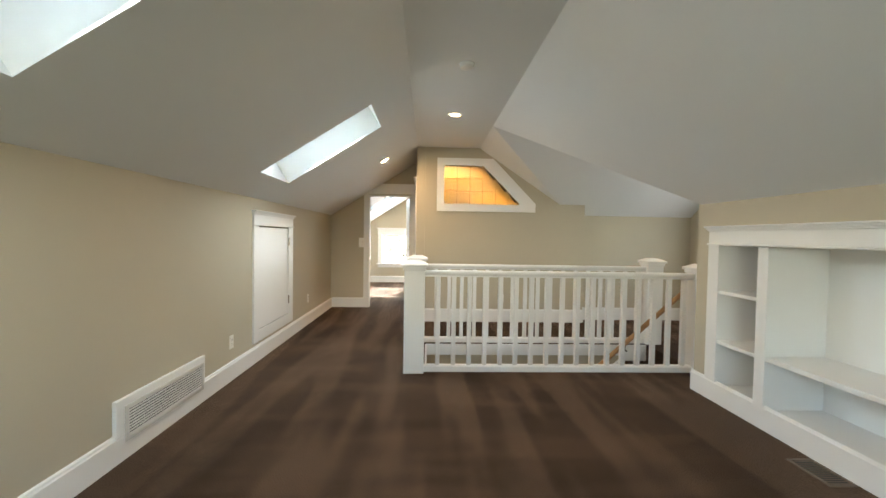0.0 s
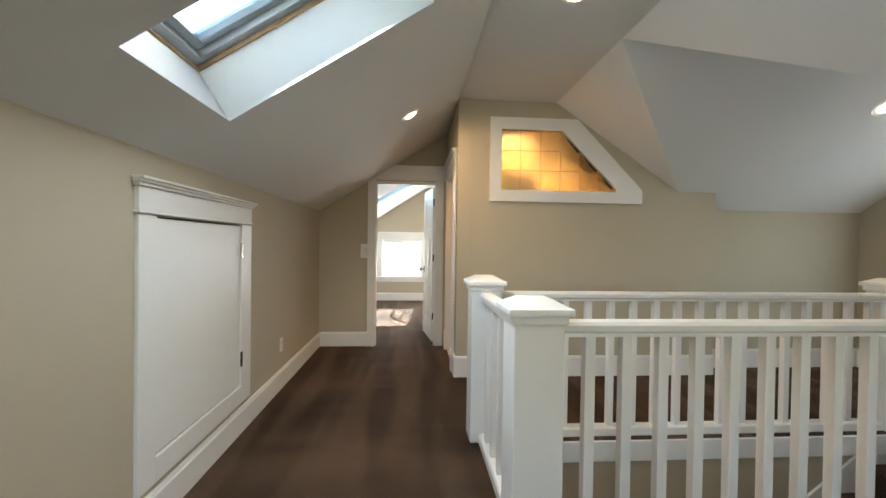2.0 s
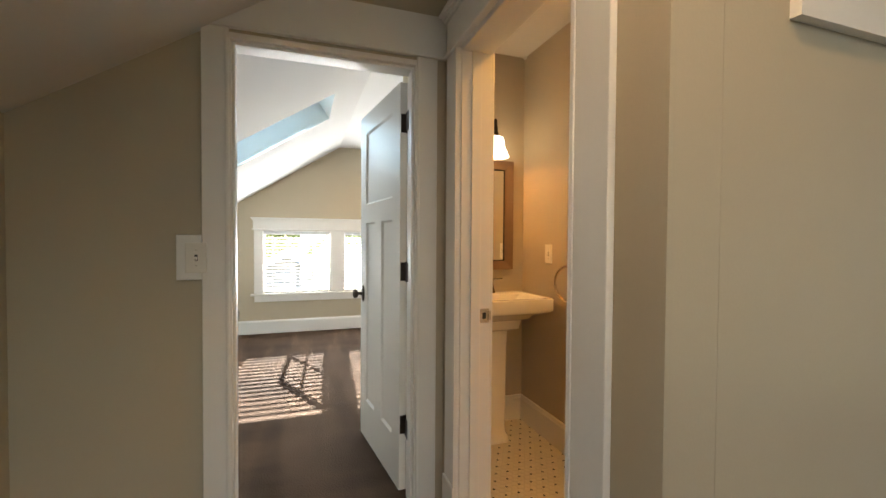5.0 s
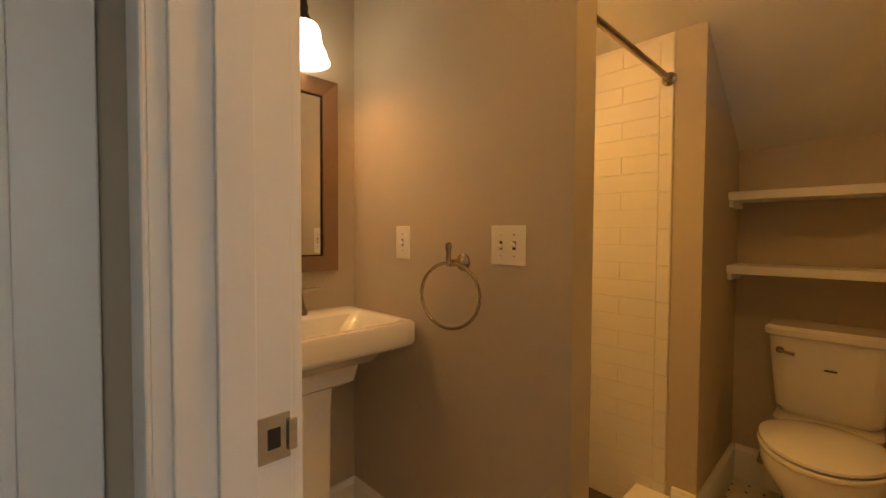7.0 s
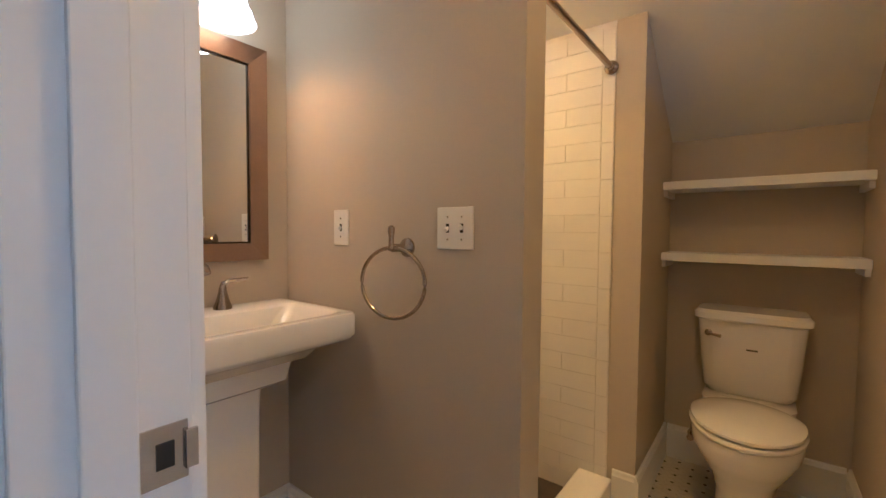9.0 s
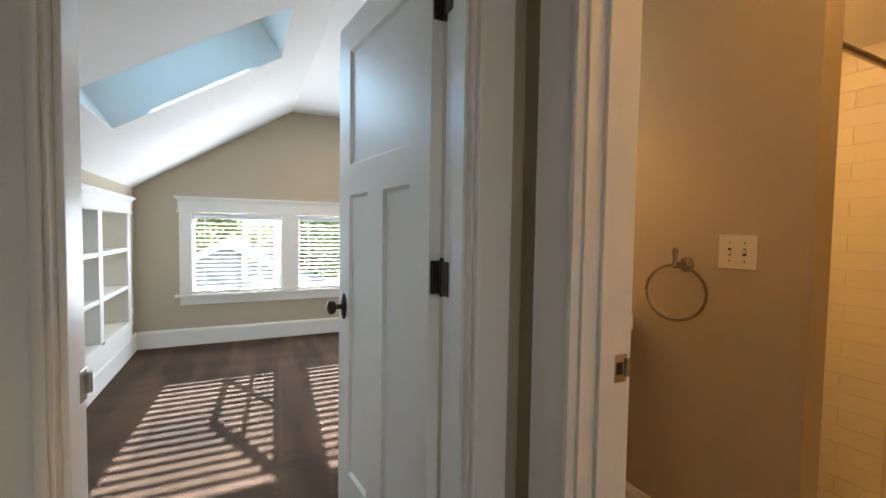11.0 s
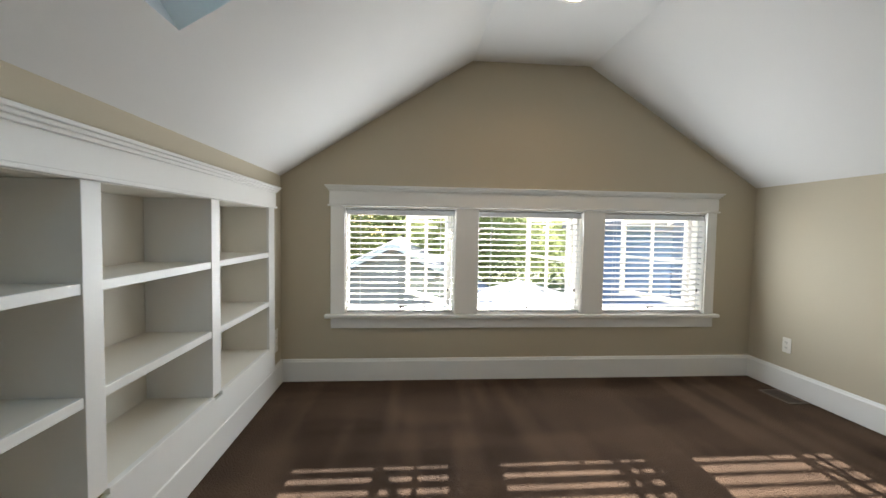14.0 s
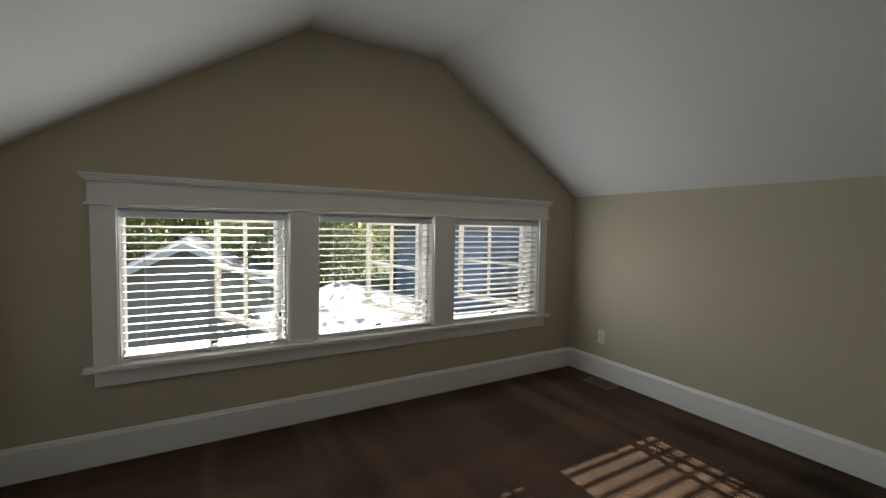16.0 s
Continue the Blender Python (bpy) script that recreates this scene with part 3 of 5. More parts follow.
# knee wall access hatch
hatch = tagged(new("access_door"), "white painted knee-wall access door with a craftsman head", "access door", kind="structure")
part("side_casing", boxes((HX, HX + 0.020, 4.300, 4.425, 0.20, 1.392), bev=0.003), TRIM, hatch)
part("side_casing", boxes((HX, HX + 0.020, 5.338, 5.500, 0.20, 1.392), bev=0.003), TRIM, hatch)
part("bottom_casing", boxes((HX, HX + 0.020, 4.425, 5.338, 0.20, 0.315), bev=0.003), TRIM, hatch)
part("head_casing", header(bmesh.new(), on_x(HX, 1), 4.300, 5.500, 1.394, 1.547), TRIM, hatch)
part("leaf", boxes((HX - 0.016, HX + 0.010, 4.433, 5.330, 0.322, 1.380), bev=0.003), TRIM, hatch)
# Dark sheet behind the leaf, coloured as the shade in its joints.
part("gap_backing", boxes((HX - 0.03, HX - 0.02, 4.418, 5.345, 0.285, 1.389)), GAP, hatch)
for z in (0.50, 1.22):
    part("hinge", boxes((HX + 0.018, HX + 0.026, 5.322, 5.346, z - 0.05, z + 0.05), bev=0.002), NICKEL, hatch, "tarnished metal hinge")


def sash(bm, w, h, t=0.035):
    """A casement sash with one cross of bars; x from the hinge, z up."""
    r = 0.045
    for x0, x1, z0, z1 in ((0, r, 0, h), (w - r, w, 0, h), (r, w - r, 0, r), (r, w - r, h - r, h)):
        box(bm, x0, x1, 0, t, z0, z1, 0.003)
    box(bm, w / 2 - 0.011, w / 2 + 0.011, 0.006, t - 0.006, r, h - r)
    box(bm, r, w - r, 0.006, t - 0.006, h / 2 - 0.011, h / 2 + 0.011)
    return bm


def slat_mesh(w, deep=0.048):
    bm = bmesh.new()
    n, th = 5, 0.003
    top, low = [], []
    for k in range(n + 1):
        u = k / n - 0.5
        z = 0.004 * (1 - 4 * u * u)
        top.append((u * deep, z + th / 2))
        low.append((u * deep, z - th / 2))
    prism(bm, [(-w / 2, y, z) for y, z in top + low[::-1]], (w, 0, 0))
    return mesh_of("slat", bm, BLIND)


def blind(x0, x1, y, z0, z1, tilt, label, turn=None):
    """A slatted blind hung in an opening."""
    turn = turn or Matrix()
    w = x1 - x0 - 0.016
    root = thing("window_blind", turn @ Vector(((x0 + x1) / 2, y, z1)), label, "blind", "window blinds")
    cx = (x0 + x1) / 2
    part("head_rail", moved(boxes((x0 + 0.004, x1 - 0.004, y - 0.03, y + 0.03, z1 - 0.042, z1 - 0.003), bev=0.003), turn), BLIND, root)
    part("bottom_rail", moved(boxes((x0 + 0.008, x1 - 0.008, y - 0.024, y + 0.024, z0 + 0.012, z0 + 0.028), bev=0.003), turn), BLIND, root)
    me = slat_mesh(w)
    z = z0 + 0.060
    while z < z1 - 0.050:
        ob = part("slat", me, BLIND, root)
        ob.matrix_basis = turn @ pose(cx, y, z, tilt, 0, random.uniform(-0.15, 0.15))
        z += 0.0445
    for x in (x0 + 0.11, x1 - 0.11):
        part("ladder_cord", moved(boxes((x - 0.0012, x + 0.0012, y - 0.026, y - 0.0245, z0 + 0.02, z1 - 0.04), (x - 0.0012, x + 0.0012, y + 0.0245, y + 0.026, z0 + 0.02, z1 - 0.04)), turn), BLIND, root)
    part("pull_cord", moved(tube(bmesh.new(), [(x1 - 0.05, y - 0.034, z1 - 0.04), (x1 - 0.05, y - 0.034, z0 + 0.20)], 0.0012, 6), turn), BLIND, root)
    part("tassel", moved(lathe(bmesh.new(), [(0.002, 0.025), (0.005, 0.018), (0.006, 0.0), (0.004, -0.002)], Matrix.Translation((x1 - 0.05, y - 0.034, z0 + 0.18)), 10), turn), SLOT, root)
    return root


def window_unit(name, x0, x1, z0, z1, opened, label):
    win = tagged(new(name), label, "window", kind="structure")
    part("window_frame", boxes((x0, x0 + 0.022, 11.90, 11.978, z0, z1), (x1 - 0.022, x1, 11.90, 11.978, z0, z1), (x0 + 0.022, x1 - 0.022, 11.90, 11.978, z0, z0 + 0.028),
                               (x0 + 0.022, x1 - 0.022, 11.90, 11.978, z1 - 0.022, z1), bev=0.002), TRIM, win)
    part("reveal", boxes((x0, x0 + 0.008, 11.832, 11.90, z0, z1), (x1 - 0.008, x1, 11.832, 11.90, z0, z1), (x0 + 0.008, x1 - 0.008, 11.832, 11.90, z1 - 0.008, z1)), TRIM, win)
    w, h = x1 - x0 - 0.05, z1 - z0 - 0.055
    m = Matrix.Translation((x1 - 0.024, 11.975, z0 + 0.03)) @ pose(0, 0, 0, 0, 0, 180 - opened)
    leaf = part("sash", moved(sash(bmesh.new(), w, h), m), TRIM, win)
    pane = part("pane", moved(boxes((0.04, w - 0.04, 0.015, 0.019, 0.04, h - 0.04)), m), GLASS, leaf)
    pane.visible_shadow = False
    part("crank", tube(bmesh.new(), [((x0 + x1) / 2, 11.905, z0 + 0.032), ((x0 + x1) / 2, 11.885, z0 + 0.045), ((x0 + x1) / 2 + 0.03, 11.872, z0 + 0.05)], 0.006, 8), BRONZE, win)
    return win


WINS = [(-0.92, -0.05, 65), (0.125, 0.99, 80), (1.165, 2.05, 78)]
for n, (x0, x1, a) in enumerate(WINS):
    window_unit("window_%d" % (n + 1), x0, x1, 0.53, 1.367, a, "white casement window cranked open behind a blind")
    blind(x0 + 0.008, x1 - 0.008, 11.868, 0.532, 1.351, (-6, -7, 10)[n], "white two-inch slatted blind lowered in the window, slats open")
bed_trim = tagged(new("window_casing"), "white craftsman casing round three bedroom windows", "window casing", kind="structure")
part("head_casing", header(bmesh.new(), on_y(11.83, -1), -1.035, 2.140, 1.372, 1.533, 0.030), TRIM, bed_trim)
for x0, x1 in ((-1.025, -0.917), (-0.053, 0.128), (0.987, 1.168), (2.047, 2.130)):
    part("side_casing", boxes((x0, x1, 11.811, 11.8285, 0.532, 1.371), bev=0.003), TRIM, bed_trim)
part("window_sill", boxes((-1.065, 2.168, 11.778, 11.93, 0.503, 0.5305), bev=0.005), TRIM, bed_trim)
part("apron", boxes((-1.022, 2.128, 11.812, 11.8285, 0.420, 0.502), bev=0.003), TRIM, bed_trim)

# dormer window: its own frame is the wall facing -x
TD = Matrix.Translation((4.64, 0, 0)) @ pose(0, 0, 0, 0, 0, -90)   # local x runs along -y, local y runs along +x
dw = tagged(new("window_4"), "white dormer window with a raised blind", "window", kind="structure")
part("window_frame", moved(boxes((-5.94, -5.90, 0.07, 0.115, 0.86, 1.77), (-4.50, -4.46, 0.07, 0.115, 0.86, 1.77), (-5.90, -4.50, 0.07, 0.115, 0.86, 0.90), (-5.90, -4.50, 0.07, 0.115, 1.73, 1.77),
                          (-5.90, -4.50, 0.075, 0.11, 1.30, 1.335), bev=0.002), TD), TRIM, dw)
_p = part("pane", moved(boxes((-5.90, -4.50, 0.09, 0.094, 0.90, 1.73)), TD), GLASS, dw)
_p.visible_shadow = False
part("side_casing", moved(boxes((-6.045, -5.935, -0.020, -0.0015, 0.86, 1.775), (-4.465, -4.355, -0.020, -0.0015, 0.86, 1.775), bev=0.003), TD), TRIM, dw)
part("head_casing", moved(header(bmesh.new(), on_y(-0.0015, -1), -6.045, -4.355, 1.777, 1.90), TD), TRIM, dw)
part("window_sill", moved(boxes((-6.075, -4.325, -0.05, 0.07, 0.832, 0.859), bev=0.004), TD), TRIM, dw)
part("apron", moved(boxes((-6.04, -4.36, -0.018, -0.0015, 0.745, 0.831), bev=0.003), TD), TRIM, dw)
blind(-5.93, -4.47, 0.035, 1.60, 1.765, 4, "white slatted blind drawn up in the dormer window", TD)

# gable window behind the start
sw = tagged(new("window_5"), "plain white gable window", "window", kind="structure")
part("window_frame", boxes((-0.25, -0.20, -1.70, -1.64, 0.7, 1.8), (1.50, 1.55, -1.70, -1.64, 0.7, 1.8), (-0.20, 1.50, -1.70, -1.64, 0.7, 0.75), (-0.20, 1.50, -1.70, -1.64, 1.75, 1.8), bev=0.003), TRIM, sw)
part("side_casing", boxes((-0.35, -0.25, -1.598, -1.58, 0.7, 1.8), (1.55, 1.65, -1.598, -1.58, 0.7, 1.8), (-0.37, 1.67, -1.598, -1.578, 1.80, 1.92), (-0.37, 1.67, -1.598, -1.56, 0.62, 0.70), bev=0.003), TRIM, sw)


def skylight(x0, x1, y0, y1, height, glass):
    """A roof window on the well's rim: grey curb, pine lining strip, sash bars and glass."""
    root = tagged(new("skylight"), "grey-framed roof window above a white ceiling well", "skylight", kind="structure")
    c0, c1 = Vector((x0, 0, height(x0))), Vector((x1, 0, height(x1)))
    u = (c1 - c0).normalized()
    length = (c1 - c0).length
    base = Matrix(((u.x, 0, SLOPE_N.x, c0.x), (0, 1, 0, y0), (u.z, 0, SLOPE_N.z, c0.z), (0, 0, 0, 1)))
    w = y1 - y0
    d = 0.285
    part("curb", moved(boxes((0.0, 0.055, 0, w, d, d + 0.10), (length - 0.055, length, 0, w, d, d + 0.10), (0.055, length - 0.055, 0, 0.055, d, d + 0.10), (0.055, length - 0.055, w - 0.055, w, d, d + 0.10), bev=0.003), base), SKYFRAME, root)
    part("pine_strip", moved(boxes((0.0, length, 0.0, 0.012, d - 0.022, d - 0.002), (0.0, 0.012, 0.012, w, d - 0.022, d - 0.002), (0.012, length, w - 0.012, w, d - 0.022, d - 0.002), bev=0.001), base), PINE, root)
    part("sash", moved(boxes((0.058, 0.10, 0.058, w - 0.058, d + 0.03, d + 0.085), (length - 0.10, length - 0.058, 0.058, w - 0.058, d + 0.03, d + 0.085), (0.10, length - 0.10, 0.058, 0.10, d + 0.03, d + 0.085),
                             (0.10, length - 0.10, w - 0.10, w - 0.058, d + 0.03, d + 0.085), bev=0.004), base), SKYFRAME, root)
    part("vent_bar", moved(boxes((length - 0.17, length - 0.125, 0.11, w - 0.11, d + 0.015, d + 0.05), bev=0.006), base), SKYFRAME, root)
    part("pane", moved(boxes((0.09, length - 0.09, 0.09, w - 0.09, d + 0.06, d + 0.066)), base), glass, root)


skylight(SX0, SX1, 3.79, 4.53, hall_left, SKYGLASS)
skylight(SX0, SX1, 0.89, 1.63, hall_left, SKYGLASS)
skylight(-1.108, -0.195, 9.165, 9.875, bed_left, BLUEGLASS)

# glass block window
gbw = tagged(new("window_6"), "white-trimmed trapezoid window of wavy glass blocks", "window", kind="structure")


def ring_trim(name, outer, inner, y, d, mat, parent):
    """A flat mitred frame between two rings of four corners (x, z)."""
    bm = bmesh.new()
    for i in range(len(outer)):
        j = (i + 1) % len(outer)
        prism(bm, [(p[0], y, p[1]) for p in (outer[i], outer[j], inner[j], inner[i])], (0, d, 0))
    return part(name, bm, mat, parent)


ring_trim("casing", [(0.493, 1.703), (2.016, 1.703), (2.016, 1.835), (1.352, 2.512), (0.493, 2.512)],
          [(0.604, 1.815), (1.758, 1.815), (1.758, 1.838), (1.205, 2.40), (0.604, 2.40)], 6.4715, -0.022, TRIM, gbw)
ring_trim("casing", [(0.493, 1.703), (2.016, 1.703), (2.016, 1.835), (1.352, 2.512), (0.493, 2.512)],
          [(0.604, 1.815), (1.758, 1.815), (1.758, 1.838), (1.205, 2.40), (0.604, 2.40)], 6.606, 0.020, TRIM, gbw)
_bm = bmesh.new()
prism(_bm, [(1.189, 6.50, 2.385), (1.745, 6.50, 1.825), (1.60, 6.50, 1.825), (1.60, 6.50, 2.005), (1.40, 6.50, 2.005), (1.40, 6.50, 2.195), (1.189, 6.50, 2.195)], (0, 0.075, 0))
_cut = part("cut_block", _bm, BLOCKG, gbw, "glass pieces cut to the slanted frame, tinted amber for the lamplight")
_cut.visible_shadow = False
# Solid dark plates on the cut glass, painted as the shade of gaps.
A0, A1 = Vector((1.207, 6.4995, 2.396)), Vector((1.752, 6.4995, 1.842))
for f0, f1 in ((0.06, 0.36), (0.40, 0.68), (0.72, 0.98)):
    p, q = A0.lerp(A1, f0), A0.lerp(A1, f1)
    part("shade_wedge", prism(bmesh.new(), [p, q, q + Vector((-0.036, 0, 0.001)), p.lerp(q, 0.5) + Vector((-0.020, 0, -0.006))], (0, -0.003, 0)), GAP, gbw, "dark plate painted as a shaded gap beside the cut glass")
_bm = bmesh.new()
for row, count in enumerate((5, 4, 3)):
    z0 = 1.818 + row * 0.194
    box(_bm, 0.604, 0.604 + count * 0.199, 6.512, 6.562, z0 - 0.001, z0 + 0.0028)
    for k in range(1, count + 1):
        box(_bm, 0.604 + k * 0.199 - 0.0042, 0.604 + k * 0.199 + 0.0018, 6.513, 6.561, z0 + 0.003, z0 + 0.191)
part("mortar", _bm, BLOCKM, gbw, "thin sand-coloured mortar joints")
_block = boxes((-0.096, 0.096, -0.038, 0.038, -0.0935, 0.0935), bev=0.009)
BLOCK_ME = mesh_of("glass_block", _block, BLOCKG)
for row, count in enumerate((5, 4, 3)):
    for k in range(count):
        ob = part("glass_block", BLOCK_ME, BLOCKG, gbw)
        ob.location = (0.604 + 0.0985 + k * 0.199, 6.537, 1.818 + 0.0965 + row * 0.194)
        ob.visible_shadow = False

# ---- hall: stair, railing, shelves ----
stairs = thing("staircase", (3.1, 4.67, 0), "dark brown carpeted staircase going down beside white skirts", "staircase")
for k in range(11):
    x1 = 3.098 - k * 0.25
    z1 = -0.19 * (k + 1)
    part("step", boxes((x1 - 0.272, x1, 4.224, 5.116, z1 - 0.19, z1), bev=0.012), CARPET, stairs)
for y in (5.116, 4.202):
    bm = bmesh.new()
    prism(bm, [(2.835, y, -0.128), (3.098, y, -0.128), (3.098, y, -0.34), (0.354, y, -2.42), (0.354, y, -2.013)], (0, 0.020, 0))
    part("skirt_board", bm, TRIM, stairs, "white painted sloping skirt board")

handrail = thing("handrail", (2.6, 4.27, 0.4), "honey-stained oak handrail on brackets inside the stairwell", "handrail")
HA, HB = Vector((1.25, 4.27, -0.79)), Vector((3.16, 4.27, 0.91))
bm = bmesh.new()
_d = (HB - HA).normalized()
_s = Vector((0, 1, 0))
_n = _d.cross(_s)
ring = [HA + _s * (0.022 * math.cos(a)) * (1.0 if math.sin(a) > -0.2 else 0.8) + _n * (0.026 * math.sin(a)) for a in [2 * math.pi * k / 14 for k in range(14)]]
prism(bm, ring, HB - HA)
part("rail", bm, OAK, handrail)
for f in (0.25, 0.6):
    p = HA + (HB - HA) * f
    part("bracket", tube(bmesh.new(), [p - _n * 0.02, p + Vector((0, -0.015, -0.05)), p + Vector((0, -0.068, -0.055))], 0.007, 8), BRONZE, handrail)

railing = thing("stair_railing", (1.6, 4.1, 0), "white painted stair railing with square balusters and capped newels", "railing")
NW = 0.193


def newel(x, y):
    post = part("newel_post", boxes((x, x + NW, y, y + NW, 0.001, 1.005), bev=0.004), TRIM, railing)
    bm = boxes((x - 0.012, x + NW + 0.012, y - 0.012, y + NW + 0.012, 0.985, 1.018), (x - 0.028, x + NW + 0.028, y - 0.028, y + NW + 0.028, 1.018, 1.046), bev=0.004)
    o, i, c = 0.020, 0.042, Vector((x + NW / 2, y + NW / 2, 0))
    a = [c + Vector((s * (NW / 2 + o), t * (NW / 2 + o), 1.046)) for s, t in ((-1, -1), (1, -1), (1, 1), (-1, 1))]
    b = [c + Vector((s * (NW / 2 - i), t * (NW / 2 - i), 1.078)) for s, t in ((-1, -1), (1, -1), (1, 1), (-1, 1))]
    av, bv = [bm.verts.new(p) for p in a], [bm.verts.new(p) for p in b]
    bm.faces.new(bv)
    bm.faces.new(av[::-1])
    for k in range(4):
        bm.faces.new((av[k], av[(k + 1) % 4], bv[(k + 1) % 4], bv[k]))
    part("cap", bm, TRIM, post)


newel(0.145, 4.018)
newel(0.145, 5.138)
newel(3.105, 5.138)
newel(2.990, 4.018)
BAL = mesh_of("baluster", boxes((-0.021, 0.021, -0.021, 0.021, 0.0, 0.866), bev=0.002), TRIM)


def rail_run(ax, ay, bx, by, count, up=0.0):
    a, b = Vector((ax, ay, 0)), Vector((bx, by, 0))
    d = (b - a).normalized()
    s = Vector((-d.y, d.x, 0))
    ring = [(-0.030, 0.912), (0.030, 0.912), (0.030, 0.927), (0.040, 0.935), (0.042, 0.959), (0.034, 0.972), (-0.034, 0.972), (-0.042, 0.959), (-0.040, 0.935), (-0.030, 0.927)]
    part("top_rail", prism(bmesh.new(), [a + s * u + Vector((0, 0, z + up)) for u, z in ring], b - a), TRIM, railing)
    ring = [(-0.040, 0.002), (0.040, 0.002), (0.040, 0.050), (0.030, 0.062), (-0.030, 0.062), (-0.040, 0.050)]
    part("bottom_rail", prism(bmesh.new(), [a + s * u + Vector((0, 0, z)) for u, z in ring], b - a), TRIM, railing)
    for k in range(count):
        p = a + (b - a) * (0.05 + 0.92 * k / (count - 1) if count > 8 else (k + 0.62) / (count + 0.24))
        ob = part("baluster", BAL, TRIM, railing)
        ob.matrix_basis = pose(p.x, p.y, 0.058)


rail_run(0.338, 4.1145, 2.990, 4.1145, 17, 0.012)
rail_run(0.338, 5.2345, 3.105, 5.2345, 17)
rail_run(0.2415, 4.211, 0.2415, 5.138, 5)


def bookcase(name, face, s, y_edges, z_edges, deep, label, frames):
    """A built-in case in a knee wall: face is the wall plane, s points out of the wall."""
    root = thing(name, (face, sum(y_edges[0]) / 2, 0), label, "bookcase")
    back = face - s * deep

    def bx(bm, out0, out1, y0, y1, z0, z1, bev=0.002):
        lo, hi = sorted((face + s * out0, face + s * out1))
        return box(bm, lo, hi, y0, y1, z0, z1, bev)
    y0, y1, z0, z1 = y_edges[0][0], y_edges[0][1], z_edges[0], z_edges[1]
    part("back_panel", bx(bmesh.new(), -deep - 0.012, -deep, y0, y1, z0, z1, 0), frames, root)
    for a, b in ((y0 - 0.015, y0), (y1, y1 + 0.015)):
        part("side_panel", bx(bmesh.new(), -deep, 0, a, b, z0 - 0.012, z1 + 0.012, 0), frames, root)
    part("top_panel", bx(bmesh.new(), -deep, 0, y0, y1, z1, z1 + 0.012, 0), frames, root)
    part("bottom_panel", bx(bmesh.new(), -deep, 0.004, y0, y1, z0 - 0.012, z0, 0), frames, root)
    return root, bx


bc, bx = bookcase("bookcase", LX, 1, [(9.145, 11.515)], (0.345, 1.335), 0.30, "white built-in bookcase with nine empty openings", CREAM)
for a, b in ((9.862, 9.945), (10.672, 10.762)):
    part("divider", bx(bmesh.new(), -0.298, 0.018, a, b, 0.346, 1.334), TRIM, bc)
for a, b in ((9.146, 9.861), (9.946, 10.671), (10.763, 11.514)):
    for z in (0.992, 0.647):
        part("shelf", bx(bmesh.new(), -0.298, -0.002, a, b, z, z + 0.033), CREAM, bc)
        part("shelf_edge", bx(bmesh.new(), -0.0015, 0.014, a, b, z, z + 0.034), TRIM, bc, "white shelf nosing")
    part("bottom_edge", bx(bmesh.new(), 0.0, 0.024, a, b, 0.325, 0.346), TRIM, bc)
part("stile", bx(bmesh.new(), 0.0, 0.018, 9.035, 9.150, 0.165, 1.345), TRIM, bc)
part("stile", bx(bmesh.new(), 0.0, 0.018, 11.508, 11.625, 0.165, 1.345), TRIM, bc)
part("base_rail", bx(bmesh.new(), 0.0, 0.020, 9.150, 11.508, 0.168, 0.323), TRIM, bc)
for kind in ("fillet", "frieze", "bead", "cove", "cap"):
    part(kind, header(bmesh.new(), on_x(LX, 1), 9.035, 11.650, 1.336, 1.489, 0.03, kind), TRIM, bc)

hc, bx = bookcase("bookcase", 2.72, -1, [(1.035, 3.355)], (0.135, 1.270), 0.42, "white built-in shelving with a wide media opening", TRIM)
part("divider", bx(bmesh.new(), -0.418, 0.020, 2.862, 2.952, 0.136, 1.269), TRIM, hc)
for z in (0.885, 0.480):
    part("shelf", bx(bmesh.new(), -0.36, 0.012, 2.953, 3.354, z, z + 0.026), TRIM, hc)
part("shelf", bx(bmesh.new(), -0.418, 0.012, 1.036, 2.861, 0.480, 0.512), TRIM, hc)
part("stile", bx(bmesh.new(), 0.0, 0.022, 3.345, 3.470, 0.168, 1.290), TRIM, hc)
part("stile", bx(bmesh.new(), 0.0, 0.022, 0.92, 1.045, 0.168, 1.290), TRIM, hc)
part("base_rail", bx(bmesh.new(), 0.0, 0.016, 1.045, 3.345, 0.120, 0.140), TRIM, hc)
for kind in ("fillet", "frieze", "bead", "cove", "cap"):
    part(kind, header(bmesh.new(), on_x(2.72, -1), 0.92, 3.470, 1.276, 1.43, 0.025, kind), TRIM, hc)

